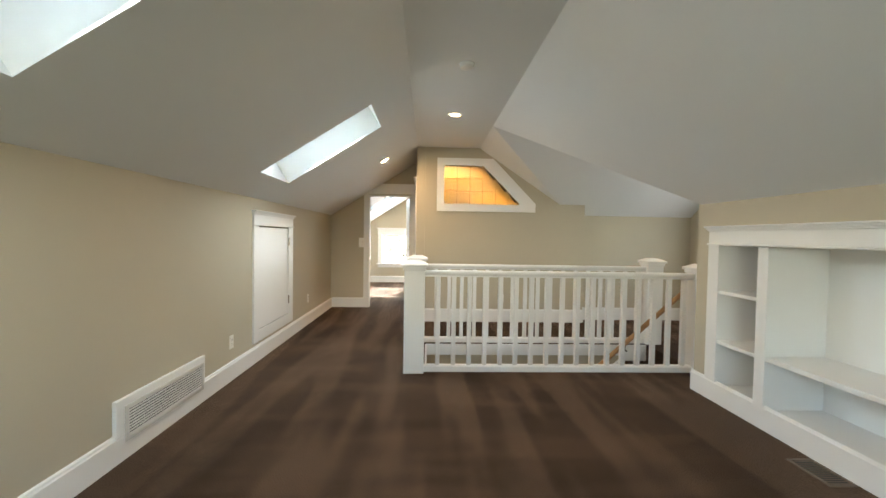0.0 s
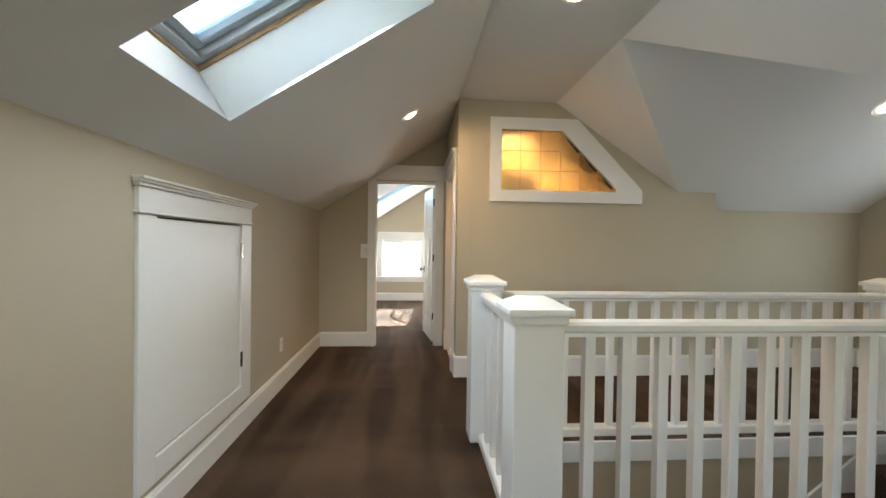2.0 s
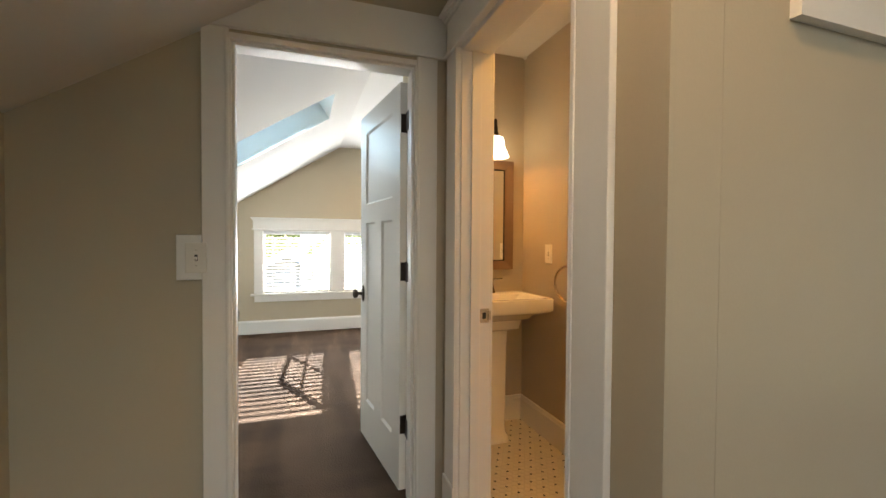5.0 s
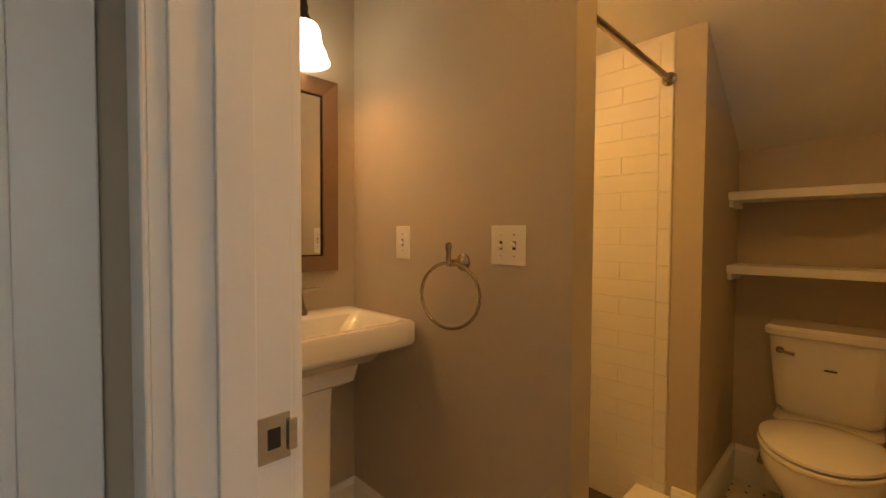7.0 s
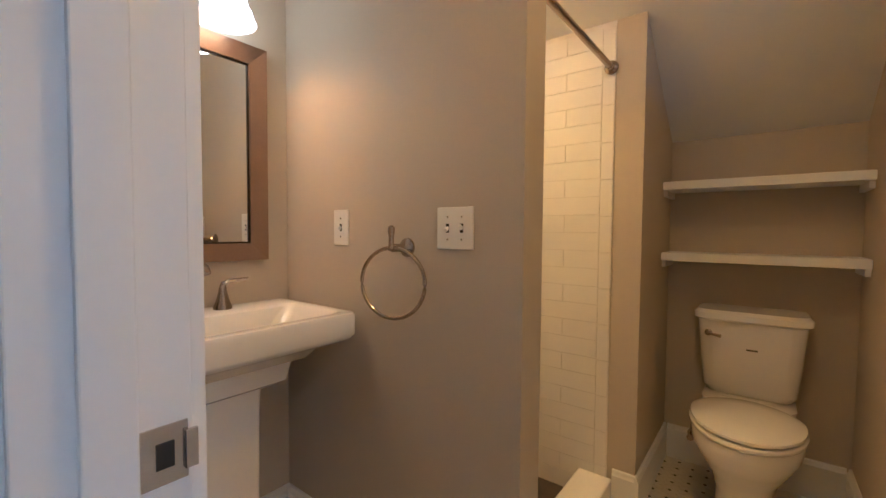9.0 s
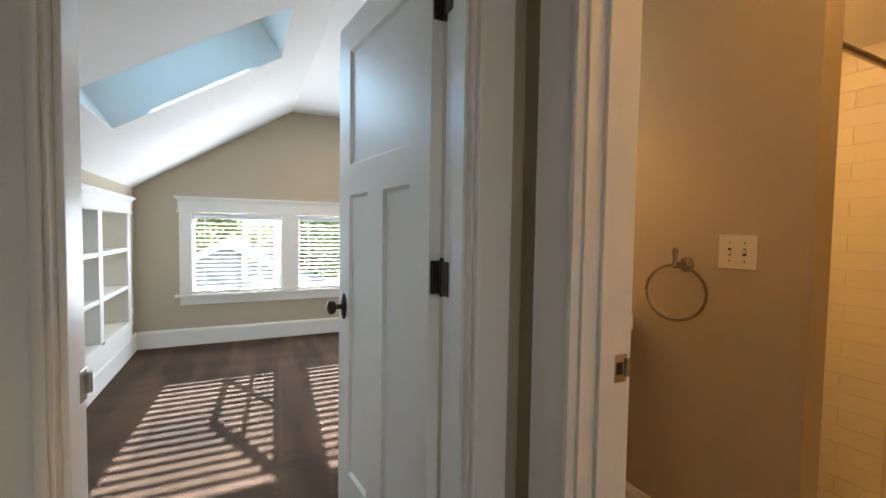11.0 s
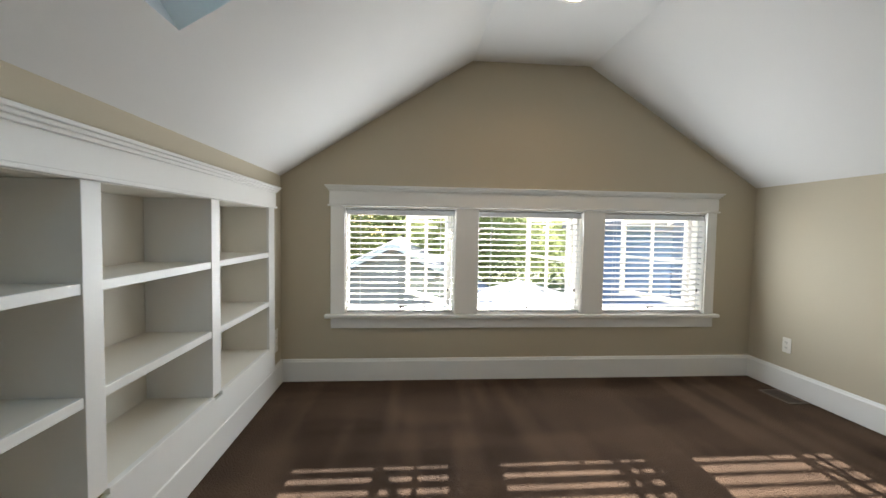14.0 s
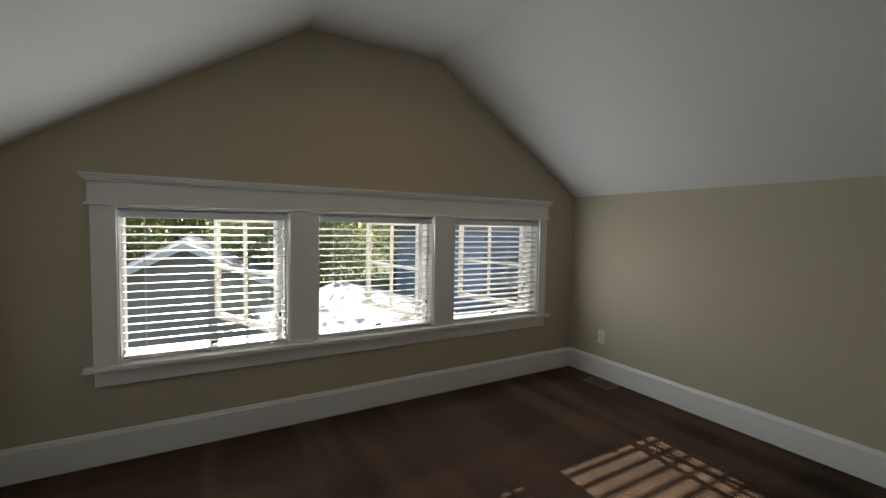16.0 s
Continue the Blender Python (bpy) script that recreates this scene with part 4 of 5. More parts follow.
# ---- small fittings ----


def recessed_light(x, y, z, normal, power, lit=WARM):
    n = Vector(normal).normalized()
    m = Matrix.Translation((x, y, z)) @ n.to_track_quat("Z", "Y").to_matrix().to_4x4()
    root = thing("recessed_light", (x, y, z), "round white recessed ceiling light, switched on", "ceiling light", "recessed lights")
    bm = bmesh.new()
    prof = [(0.050, 0.001), (0.052, 0.006), (0.070, 0.008), (0.079, 0.005), (0.080, 0.0005)]
    nn = 32
    rings = [[bm.verts.new(m @ Vector((r * math.cos(2 * math.pi * i / nn), r * math.sin(2 * math.pi * i / nn), h))) for i in range(nn)] for r, h in prof]
    for a, c in zip(rings, rings[1:]):
        for i in range(nn):
            bm.faces.new((a[i], a[(i + 1) % nn], c[(i + 1) % nn], c[i]))
    part("trim_ring", bm, TRIM, root)
    part("lens", lathe(bmesh.new(), [(0.051, 0.0015), (0.050, 0.004), (0.03, 0.007), (0.003, 0.008)], m, 28), GLOW, root, "glowing warm lamp face")
    lamp("recessed_lamp", "AREA", Matrix.Translation(Vector((x, y, z)) + n * 0.016) @ (-n).to_track_quat("Z", "Y").to_matrix().to_4x4(), power, lit, 0.10, spread=150)


recessed_light(0.645, 4.76, FLAT, (0, 0, -1), 0.24)
recessed_light(0.66, 2.42, FLAT, (0, 0, -1), 0.34)
recessed_light(-0.270, 6.065, hall_left(-0.270), -SLOPE_N, 0.40)
recessed_light(3.52, 5.575, dormer(5.575), (0, -0.55, -0.835), 0.20)
recessed_light(0.497, 10.87, 2.523, (0, 0, -1), 0.42)
# Two unseen ceiling lights, added to fill the bathroom and shower with warm light.
recessed_light(0.80, 7.12, 2.52, (0, 0, -1), 0.42, (1.0, 0.42, 0.038))
recessed_light(1.50, 7.98, bath_slope(1.50), (-0.543, 0, -0.84), 0.80, (1.0, 0.49, 0.09))

alarm = thing("smoke_alarm", (0.648, 3.40, FLAT), "small round white smoke alarm on the ceiling", "smoke alarm")
part("base", lathe(bmesh.new(), [(0.062, 0.0), (0.064, -0.008), (0.060, -0.012)], Matrix.Translation((0.648, 3.40, FLAT - 0.001)), 28), PLATE, alarm)
part("cover", lathe(bmesh.new(), [(0.056, -0.012), (0.054, -0.030), (0.040, -0.036), (0.008, -0.037)], Matrix.Translation((0.648, 3.40, FLAT - 0.001)), 28), PLATE, alarm)


def plate(name, m, w, h, kind, label, category, mat=PLATE):
    """A cover plate in its own frame: x across, z up, face towards -y."""
    root = thing(name, m.translation, label, category)
    part("cover_plate", moved(boxes((-w / 2, w / 2, -0.006, -0.0005, -h / 2, h / 2), bev=0.002), m), mat, root)
    if kind == "outlet":
        for z in (0.020, -0.020):
            bm = lathe(bmesh.new(), [(0.0165, 0.0), (0.0165, 0.002), (0.015, 0.0028)], Matrix.Translation((0, -0.006, z)) @ pose(0, 0, 0, 90, 0, 0), 20)
            face = part("receptacle", moved(bm, m), mat, root)
            part("slot", moved(boxes((-0.0075, -0.0055, -0.0096, -0.0087, z - 0.001, z + 0.008), (0.0055, 0.0075, -0.0096, -0.0087, z - 0.001, z + 0.008),
                                     (-0.002, 0.002, -0.0096, -0.0087, z - 0.010, z - 0.006)), m), SLOT, face)
    else:
        n = 2 if kind == "double" else 1
        for k in range(n):
            cx = (k - (n - 1) / 2) * 0.046
            part("switch_slot", moved(boxes((cx - 0.005, cx + 0.005, -0.0068, -0.006, -0.012, 0.012)), m), SLOT, root)
            tg = boxes((cx - 0.0042, cx + 0.0042, -0.019, -0.004, -0.005, 0.005), bev=0.0015)
            bmesh.ops.rotate(tg, cent=(cx, -0.006, 0), matrix=Matrix.Rotation(radians(28 if k == 0 else -28), 3, "X"), verts=tg.verts)
            part("toggle", moved(tg, m), mat, root)
            for z in (0.030, -0.030):
                part("screw", moved(lathe(bmesh.new(), [(0.003, 0), (0.0026, 0.001)], Matrix.Translation((cx, -0.006, z)) @ pose(0, 0, 0, 90, 0, 0), 10), m), STEEL, root)
    return root


plate("wall_outlet", Matrix.Translation((1.515, 6.473, 0.372)), 0.075, 0.12, "outlet", "white duplex outlet on the taupe wall beyond the stair railing", "outlet")
FACE_E = pose(0, 0, 0, 0, 0, 90)     # plate face towards +x
FACE_W = pose(0, 0, 0, 0, 0, -90)    # plate face towards -x
plate("wall_outlet", Matrix.Translation((HX, 3.855, 0.338)) @ FACE_E, 0.075, 0.12, "outlet", "white duplex outlet on the taupe knee wall", "outlet")
plate("wall_outlet", Matrix.Translation((HX, 6.235, 0.375)) @ FACE_E, 0.075, 0.12, "outlet", "white duplex outlet on the taupe knee wall", "outlet")
plate("wall_outlet", Matrix.Translation((2.48, 11.47, 0.357)) @ FACE_W, 0.072, 0.115, "outlet", "white duplex outlet near the bedroom corner", "outlet")
plate("wall_outlet", Matrix.Translation((LX, 11.70, 0.355)) @ FACE_E, 0.072, 0.17, "outlet", "white outlet plate beside the bookcase", "outlet")
_sp = plate("light_switch", Matrix.Translation((-0.814, 7.677, 1.180)), 0.072, 0.114, "single", "white switch plate on a raised backing block beside the bedroom door", "light switch")
part("backing_block", boxes((-0.881, -0.7985, 7.6765, 7.6995, 1.096, 1.267), bev=0.003), TRIM, _sp, "white painted backing block")
plate("light_switch", Matrix.Translation((1.033, 8.142, 1.170)) @ FACE_W, 0.075, 0.118, "single", "ivory single switch plate on the bathroom wall", "light switch")
plate("light_switch", Matrix.Translation((1.033, 7.673, 1.168)) @ FACE_W, 0.118, 0.112, "double", "ivory double switch plate on the bathroom wall", "light switch")
plate("wall_outlet", Matrix.Translation((0.315, 8.20, 1.14)) @ FACE_E, 0.072, 0.115, "outlet", "ivory outlet plate beside the mirror", "outlet")

# return-air grille on the knee wall
vent = thing("return_air_grille", (HX, 2.94, 0.1), "white louvred return-air grille on a raised block above the baseboard", "grille")
part("block", boxes((HX, HX + 0.024, 2.450, 3.375, 0.150, 0.358), bev=0.003), TRIM, vent)
part("frame", boxes((HX + 0.024, HX + 0.034, 2.515, 2.540, 0.105, 0.312), (HX + 0.024, HX + 0.034, 3.315, 3.340, 0.105, 0.312), (HX + 0.024, HX + 0.034, 2.540, 3.315, 0.287, 0.312), (HX + 0.024, HX + 0.034, 2.540, 3.315, 0.105, 0.130), bev=0.002), VENTW, vent)
# Dark sheet coloured as the shade between the louvres.
part("backing", boxes((HX + 0.0245, HX + 0.0255, 2.540, 3.315, 0.130, 0.287)), GAP, vent)
LOUV = boxes((-0.004, 0.005, 2.541, 3.314, -0.0022, 0.0022))
bmesh.ops.rotate(LOUV, cent=(0, 0, 0), matrix=Matrix.Rotation(radians(35), 3, "Y"), verts=LOUV.verts)
LOUV = mesh_of("louvre", LOUV, VENTW)
for k in range(9):
    ob = part("louvre", LOUV, VENTW, vent)
    ob.matrix_basis = pose(HX + 0.030, 0, 0.139 + k * 0.0172)


def floor_register(x0, x1, y0, y1, label):
    root = thing("floor_register", ((x0 + x1) / 2, (y0 + y1) / 2, 0), label, "floor register")
    e = 0.018
    part("frame", boxes((x0, x1, y0, y0 + e, 0.001, 0.008), (x0, x1, y1 - e, y1, 0.001, 0.008), (x0, x0 + e, y0 + e, y1 - e, 0.001, 0.008), (x1 - e, x1, y0 + e, y1 - e, 0.001, 0.008), bev=0.002), VENTD, root)
    part("well", boxes((x0 + e, x1 - e, y0 + e, y1 - e, 0.0005, 0.002)), SLOT, root)
    n = 12
    for k in range(n):
        y = y0 + e + (y1 - y0 - 2 * e) * (k + 0.5) / n
        part("bar", boxes((x0 + e, x1 - e, y - 0.003, y + 0.003, 0.002, 0.006)), VENTD, root)


floor_register(2.53, 2.69, 2.20, 2.48, "dark brown metal floor register in the carpet")
floor_register(2.275, 2.435, 11.225, 11.49, "dark brown metal floor register by the window wall")

# ---- bathroom ----
# hexagon floor with dots: the joined field and each dot near the sink
structure("floor_bath", boxes((0.25, 2.62, 6.56, 8.47, -0.25, -0.003)), GROUT, "mosaic tile floor bed in the bathroom", "floor")
hexes = bmesh.new()
far_dots = bmesh.new()
R, row = 0.0205, 0
SQ = [(0.0078, 0), (0, 0.0078), (-0.0078, 0), (0, -0.0078)]
DOT_ME = mesh_of("dot_tile", prism(bmesh.new(), [(u, v, -0.002) for u, v in SQ], (0, 0, 0.0042)), DOT)
near = 0
y = 6.63
while y < 8.45:
    x = 0.335 + (R * 0.866 if row % 2 else 0)
    k = 0
    while x < 2.53:
        if not (1.02 < x < 1.95 and y > 7.46) and not (x > 1.9 and y > 7.40):
            prism(hexes, [(x + R * 0.96 * math.cos(a), y + R * 0.96 * math.sin(a), -0.003) for a in [math.pi / 6 + math.pi / 3 * i for i in range(6)]], (0, 0, 0.004))
            if row % 2 == 0 and (k + row // 2) % 2 == 0:
                px, py = x, y + R
                if near < 300 and (x < 1.02 and y > 7.0 or x > 1.9):
                    part("dot_tile", DOT_ME, DOT, bpy.data.objects["floor_bath"]).location = (px, py, 0)
                    near += 1
                else:
                    prism(far_dots, [(px + u, py + v, -0.002) for u, v in SQ], (0, 0, 0.0042))
        x += R * 1.732
        k += 1
    y += R * 1.5
    row += 1
part("hexagon_tiles", hexes, HEXT, bpy.data.objects["floor_bath"], "small off-white hexagon floor tiles")["kind"] = "stuff"
part("dot_tiles", far_dots, DOT, bpy.data.objects["floor_bath"], "small black dot tiles")["kind"] = "stuff"

# pedestal sink
GROW = Matrix.Translation((0.30, 7.10, 1.146)) @ Matrix.Scale(1.038, 4) @ Matrix.Translation((-0.30, -7.10, -1.146))   # from the catalogue size to the larger model
sink = thing("pedestal_sink", (0.655, 8.2, 0), "white china pedestal sink with a wide rectangular basin", "sink")


def loft(bm, rings, cap0=True, cap1=True):
    vs = [[bm.verts.new(p) for p in r] for r in rings]
    n = len(vs[0])
    for a, c in zip(vs, vs[1:]):
        for i in range(n):
            bm.faces.new((a[i], a[(i + 1) % n], c[(i + 1) % n], c[i]))
    if cap0:
        bm.faces.new(vs[0][::-1])
    if cap1:
        bm.faces.new(vs[-1])
    return bm


def rounded(x0, x1, y0, y1, z, r, n=5, bow=0.0):
    pts = []
    for cx, cy, a0 in ((x1 - r, y1 - r, 0), (x0 + r, y1 - r, 90), (x0 + r, y0 + r, 180), (x1 - r, y0 + r, 270)):
        for k in range(n + 1):
            a = radians(a0 + 90 * k / n)
            px, py = cx + r * math.cos(a), cy + r * math.sin(a)
            if bow and py < (y0 + y1) / 2:
                u = (px - (x0 + x1) / 2) / ((x1 - x0) / 2)
                py -= bow * (1 - u * u)
            pts.append((px, py, z))
    return pts


SX, SXE, SY, SYB = 0.335, 0.978, 8.005, 8.418
bm = bmesh.new()
loft(bm, [rounded(SX + 0.19, SXE - 0.19, 8.135, SYB - 0.004, 0.700, 0.012, bow=0.01),
          rounded(SX + 0.165, SXE - 0.165, 8.115, SYB - 0.003, 0.712, 0.012, bow=0.012),
          rounded(SX + 0.155, SXE - 0.155, 8.105, SYB - 0.003, 0.765, 0.012, bow=0.012),
          rounded(SX + 0.115, SXE - 0.115, 8.085, SYB - 0.003, 0.772, 0.014, bow=0.014),
          rounded(SX + 0.095, SXE - 0.095, 8.06, SYB - 0.002, 0.800, 0.018, bow=0.018),
          rounded(SX + 0.025, SXE - 0.025, 8.025, SYB - 0.002, 0.812, 0.02, bow=0.025),
          rounded(SX + 0.006, SXE - 0.006, SY + 0.006, SYB, 0.822, 0.014, bow=0.028),
          rounded(SX, SXE, SY, SYB, 0.832, 0.014, bow=0.028),
          rounded(SX, SXE, SY, SYB, 0.890, 0.014, bow=0.028),
          rounded(SX + 0.005, SXE - 0.005, SY + 0.005, SYB, 0.898, 0.014, bow=0.028),
          rounded(SX + 0.030, SXE - 0.030, SY + 0.028, SYB - 0.115, 0.900, 0.03, bow=0.024),
          rounded(SX + 0.045, SXE - 0.045, SY + 0.040, SYB - 0.125, 0.892, 0.03, bow=0.022),
          rounded(SX + 0.085, SXE - 0.085, SY + 0.075, SYB - 0.140, 0.830, 0.05, bow=0.015),
          rounded(SX + 0.150, SXE - 0.150, SY + 0.120, SYB - 0.165, 0.790, 0.05, bow=0.008)])
part("basin", bm, CHINA, sink)
part("pedestal", loft(bmesh.new(), [rounded(0.545, 0.765, 8.130, 8.370, 0.030, 0.02), rounded(0.545, 0.765, 8.130, 8.370, 0.06, 0.02), rounded(0.560, 0.750, 8.150, 8.360, 0.09, 0.02),
                                    rounded(0.562, 0.748, 8.160, 8.355, 0.16, 0.012), rounded(0.558, 0.752, 8.155, 8.355, 0.62, 0.012), rounded(0.556, 0.754, 8.150, 8.360, 0.705, 0.012)]), CHINA, sink)
part("overflow_hole", lathe(bmesh.new(), [(0.012, 0.0), (0.012, 0.008)], Matrix.Translation((0.642, 8.289, 0.864)) @ pose(0, 0, 0, 72, 0, 0), 16), SLOT, sink)
part("drain", lathe(bmesh.new(), [(0.025, 0.791), (0.025, 0.794), (0.018, 0.796)], Matrix.Translation((0.655, 8.18, 0)), 20), NICKEL, sink)
part("trap", tube(bmesh.new(), [(0.52, 8.28, 0.74), (0.52, 8.28, 0.62), (0.505, 8.30, 0.585), (0.49, 8.34, 0.60), (0.48, 8.40, 0.60)], 0.018, 12), PIPE, sink, "dark waste trap")
part("shutoff_valve", lathe(bmesh.new(), [(0.026, 0.0), (0.026, 0.006), (0.012, 0.010), (0.012, 0.05), (0.02, 0.052), (0.02, 0.068)], Matrix.Translation((0.47, 8.416, 0.60)) @ pose(0, 0, 0, 90, 0, 0), 18), PIPE, sink)

faucet = thing("faucet", (0.66, 8.35, 0.9), "brushed nickel widespread faucet with two lever handles", "faucet")
part("spout", loft(bmesh.new(), [[(0.660 + rx * math.cos(a), y + ry * math.sin(a) * cy, z + ry * math.sin(a) * cz) for a in [2 * math.pi * k / 16 for k in range(16)]]
     for rx, ry, y, z, cy, cz in ((0.030, 0.026, 8.352, 0.900, 1, 0), (0.029, 0.025, 8.352, 0.908, 1, 0), (0.019, 0.018, 8.353, 0.945, 1, 0), (0.016, 0.015, 8.352, 0.985, 1, 0.1),
                                  (0.016, 0.014, 8.342, 1.020, 0.85, 0.5), (0.017, 0.013, 8.320, 1.045, 0.45, 0.9), (0.018, 0.012, 8.290, 1.050, -0.05, 1.0),
                                  (0.018, 0.012, 8.262, 1.040, -0.5, 0.85), (0.017, 0.011, 8.244, 1.022, -0.8, 0.5))]), NICKEL, faucet)
for x, s in ((0.565, -1), (0.755, 1)):
    h = part("handle_base", lathe(bmesh.new(), [(0.027, 0.900), (0.026, 0.908), (0.018, 0.930), (0.012, 0.955), (0.011, 0.966)], Matrix.Translation((x, 8.352, 0)), 20), NICKEL, faucet)
    part("lever", tube(bmesh.new(), [(x, 8.352, 0.962), (x + s * 0.002, 8.350, 0.978), (x + s * 0.018, 8.346, 0.986), (x + s * 0.045, 8.340, 0.988), (x + s * 0.072, 8.336, 0.991)], [0.011, 0.009, 0.007, 0.006, 0.004], 10), NICKEL, h)

# mirror
mir = thing("wall_mirror", (0.655, 8.42, 1.41), "rectangular wall mirror in a brown metal frame above the sink", "mirror")
MO, MI = [(0.378, 1.058), (0.932, 1.058), (0.932, 1.768), (0.378, 1.768)], [(0.434, 1.114), (0.876, 1.114), (0.876, 1.712), (0.434, 1.712)]
bm = bmesh.new()
for i in range(4):
    j = (i + 1) % 4
    o0, o1, i0, i1 = MO[i], MO[j], MI[i], MI[j]
    rings = [[(p[0], yy, p[1]) for p, yy in ((a, 8.4195), (a, 8.388), (b_, 8.398), (b_, 8.4195))] for a, b_ in ((o0, i0), (o1, i1))]
    loft(bm, rings)
part("frame", bm, FRAMEWOOD, mir)
ring_trim("inner_lip", MI, [(p[0] + (0.006 if p[0] < 0.6 else -0.006), p[1] + (0.006 if p[1] < 1.4 else -0.006)) for p in MI], 8.405, 0.012, BRONZE, mir)
part("mirror_glass", boxes((0.434, 0.876, 8.4085, 8.4115, 1.114, 1.712)), MIRROR, mir, "silvered mirror glass")

# two-lamp vanity light
LIFT = Matrix.Translation((-0.04, 0, 0.04))
van = thing("vanity_light", (0.655, 8.42, 1.94), "bronze two-arm vanity light with lit alabaster bell shades", "wall lamp")
part("backplate", prism(bmesh.new(), [(0.655 + 0.075 * math.cos(a), 8.4195, 1.925 + 0.055 * math.sin(a)) for a in [math.pi / 8 + math.pi / 4 * k for k in range(8)]], (0, -0.02, 0)), FRAMEWOOD, van)
for s in (-1, 1):
    sx = 0.655 + s * 0.115
    part("arm", tube(bmesh.new(), [(0.655 + s * 0.02, 8.40, 1.925), (0.655 + s * 0.04, 8.35, 1.945), (0.655 + s * 0.07, 8.305, 1.925), (0.655 + s * 0.095, 8.295, 1.905), (sx, 8.29, 1.915)], 0.006, 10), BRONZE, van)
    part("socket", lathe(bmesh.new(), [(0.007, 1.965), (0.011, 1.958), (0.012, 1.92), (0.016, 1.905), (0.014, 1.89), (0.024, 1.868), (0.026, 1.858)], Matrix.Translation((sx, 8.29, 0)), 18), BRONZE, van)
    bm = bmesh.new()
    prof = [(0.028, 1.858), (0.045, 1.850), (0.054, 1.832), (0.058, 1.80), (0.064, 1.775), (0.072, 1.765), (0.076, 1.75), (0.084, 1.733), (0.0845, 1.728), (0.080, 1.730), (0.068, 1.752), (0.058, 1.775), (0.052, 1.81), (0.046, 1.84)]
    nn = 32
    rings = [[bm.verts.new((sx + r * math.cos(2 * math.pi * i / nn), 8.29 + r * math.sin(2 * math.pi * i / nn), z)) for i in range(nn)] for r, z in prof]
    for a, c in zip(rings, rings[1:]):
        for i in range(nn):
            bm.faces.new((a[i], a[(i + 1) % nn], c[(i + 1) % nn], c[i]))
    part("shade", bm, SHADE, van, "glowing white alabaster glass bell shade")
    lamp("vanity_bulb", "POINT", LIFT @ GROW @ Matrix.Translation((sx, 8.29, 1.768)), 0.085, (1.0, 0.41, 0.03), 0.012)

RAISE = Matrix.Translation((0.004, 0, 0.014))
for _ob, _m in ((sink, RAISE @ GROW), (faucet, Matrix.Translation((-0.018, 0, 0)) @ RAISE @ GROW), (mir, Matrix.Translation((-0.018, 0, 0)) @ GROW), (van, LIFT @ GROW)):
    _ob.matrix_basis = _m @ _ob.matrix_basis

# towel ring, swung a little from its post
tr = thing("towel_ring", (1.033, 7.845, 1.12), "brushed nickel towel ring hanging on the bathroom wall", "towel ring")
part("post", lathe(bmesh.new(), [(0.028, 0.0), (0.027, 0.006), (0.016, 0.016), (0.011, 0.03), (0.012, 0.062), (0.010, 0.066)], Matrix.Translation((1.032, 7.845, 1.112)) @ pose(0, 0, 0, 0, -90, 0), 20), NICKEL, tr)
part("finial", lathe(bmesh.new(), [(0.008, 1.102), (0.013, 1.108), (0.008, 1.118), (0.007, 1.14), (0.010, 1.158), (0.009, 1.168), (0.004, 1.173)], Matrix.Translation((0.965, 7.845, 0.002)), 16), NICKEL, tr)
RC, RR = Vector((0.965, 7.840, 1.014)), 0.099
RU = Vector((math.sin(radians(16)), -math.cos(radians(16)), 0)) * -1
part("ring", tube(bmesh.new(), [RC + RU * (RR * math.sin(2 * math.pi * k / 48)) + Vector((0, 0, RR * math.cos(2 * math.pi * k / 48))) for k in range(48)], 0.0055, 10, True), NICKEL, tr)

# shower
structure("shower_floor", boxes((1.138, 1.93, 7.64, 8.47, -0.002, 0.012)), DARKTILE, "dark mosaic shower floor", "floor")
structure("shower_curb", boxes((1.139, 1.928, 7.500, 7.640, 0.0, 0.125), bev=0.006), CHINA, "pale stone shower curb", "curb")
tiles = tagged(new("shower_tiling"), "white glazed running-bond wall tiles in the shower", "tiling", kind="structure")
part("tile_bed", boxes((1.9255, 1.9298, 7.522, 8.468, 0.012, 2.02)), GROUT, tiles)
TW, TH = 0.304, 0.0765
TILE_ME = mesh_of("tile", boxes((-0.0032, 0.0, -TW / 2 + 0.0007, TW / 2 - 0.0007, -TH / 2 + 0.0007, TH / 2 - 0.0007), bev=0.0007), TILE)
EDGE_ME = mesh_of("tile", boxes((-0.0042, 0.0, -0.0245, 0.0245, -TW / 4 + 0.001, TW / 4 - 0.001), bev=0.002), TILE)
HALF_ME = mesh_of("tile", boxes((-0.0032, 0.0, -TW / 4 + 0.0007, TW / 4 - 0.0007, -TH / 2 + 0.0007, TH / 2 - 0.0007), bev=0.0007), TILE)
r = 0
while 0.05 + r * TH < 2.03:
    z = 0.05 + r * TH
    if r % 2:
        spots = [(7.574 + TW / 4, HALF_ME)] + [(7.574 + TW / 2 + TW / 2 + TW * k, TILE_ME) for k in range(2)]
    else:
        spots = [(7.574 + TW / 2 + TW * k, TILE_ME) for k in range(2)] + [(7.574 + 2 * TW + TW / 4, HALF_ME)]
    for y, me in spots:
        ob = part("tile", me, TILE, tiles)
        ob.location = (1.9255, y, z)
    r += 1
for k in range(13):
    ob = part("tile", EDGE_ME, TILE, tiles)
    ob.location = (1.9255, 7.5485, 0.012 + TW / 4 + k * TW / 2)
back = tagged(new("shower_tiling"), "white glazed running-bond wall tiles at the back of the shower", "tiling", kind="structure")
part("tile_bed", boxes((1.14, 1.9245, 8.4645, 8.4685, 0.012, 2.30)), GROUT, back)
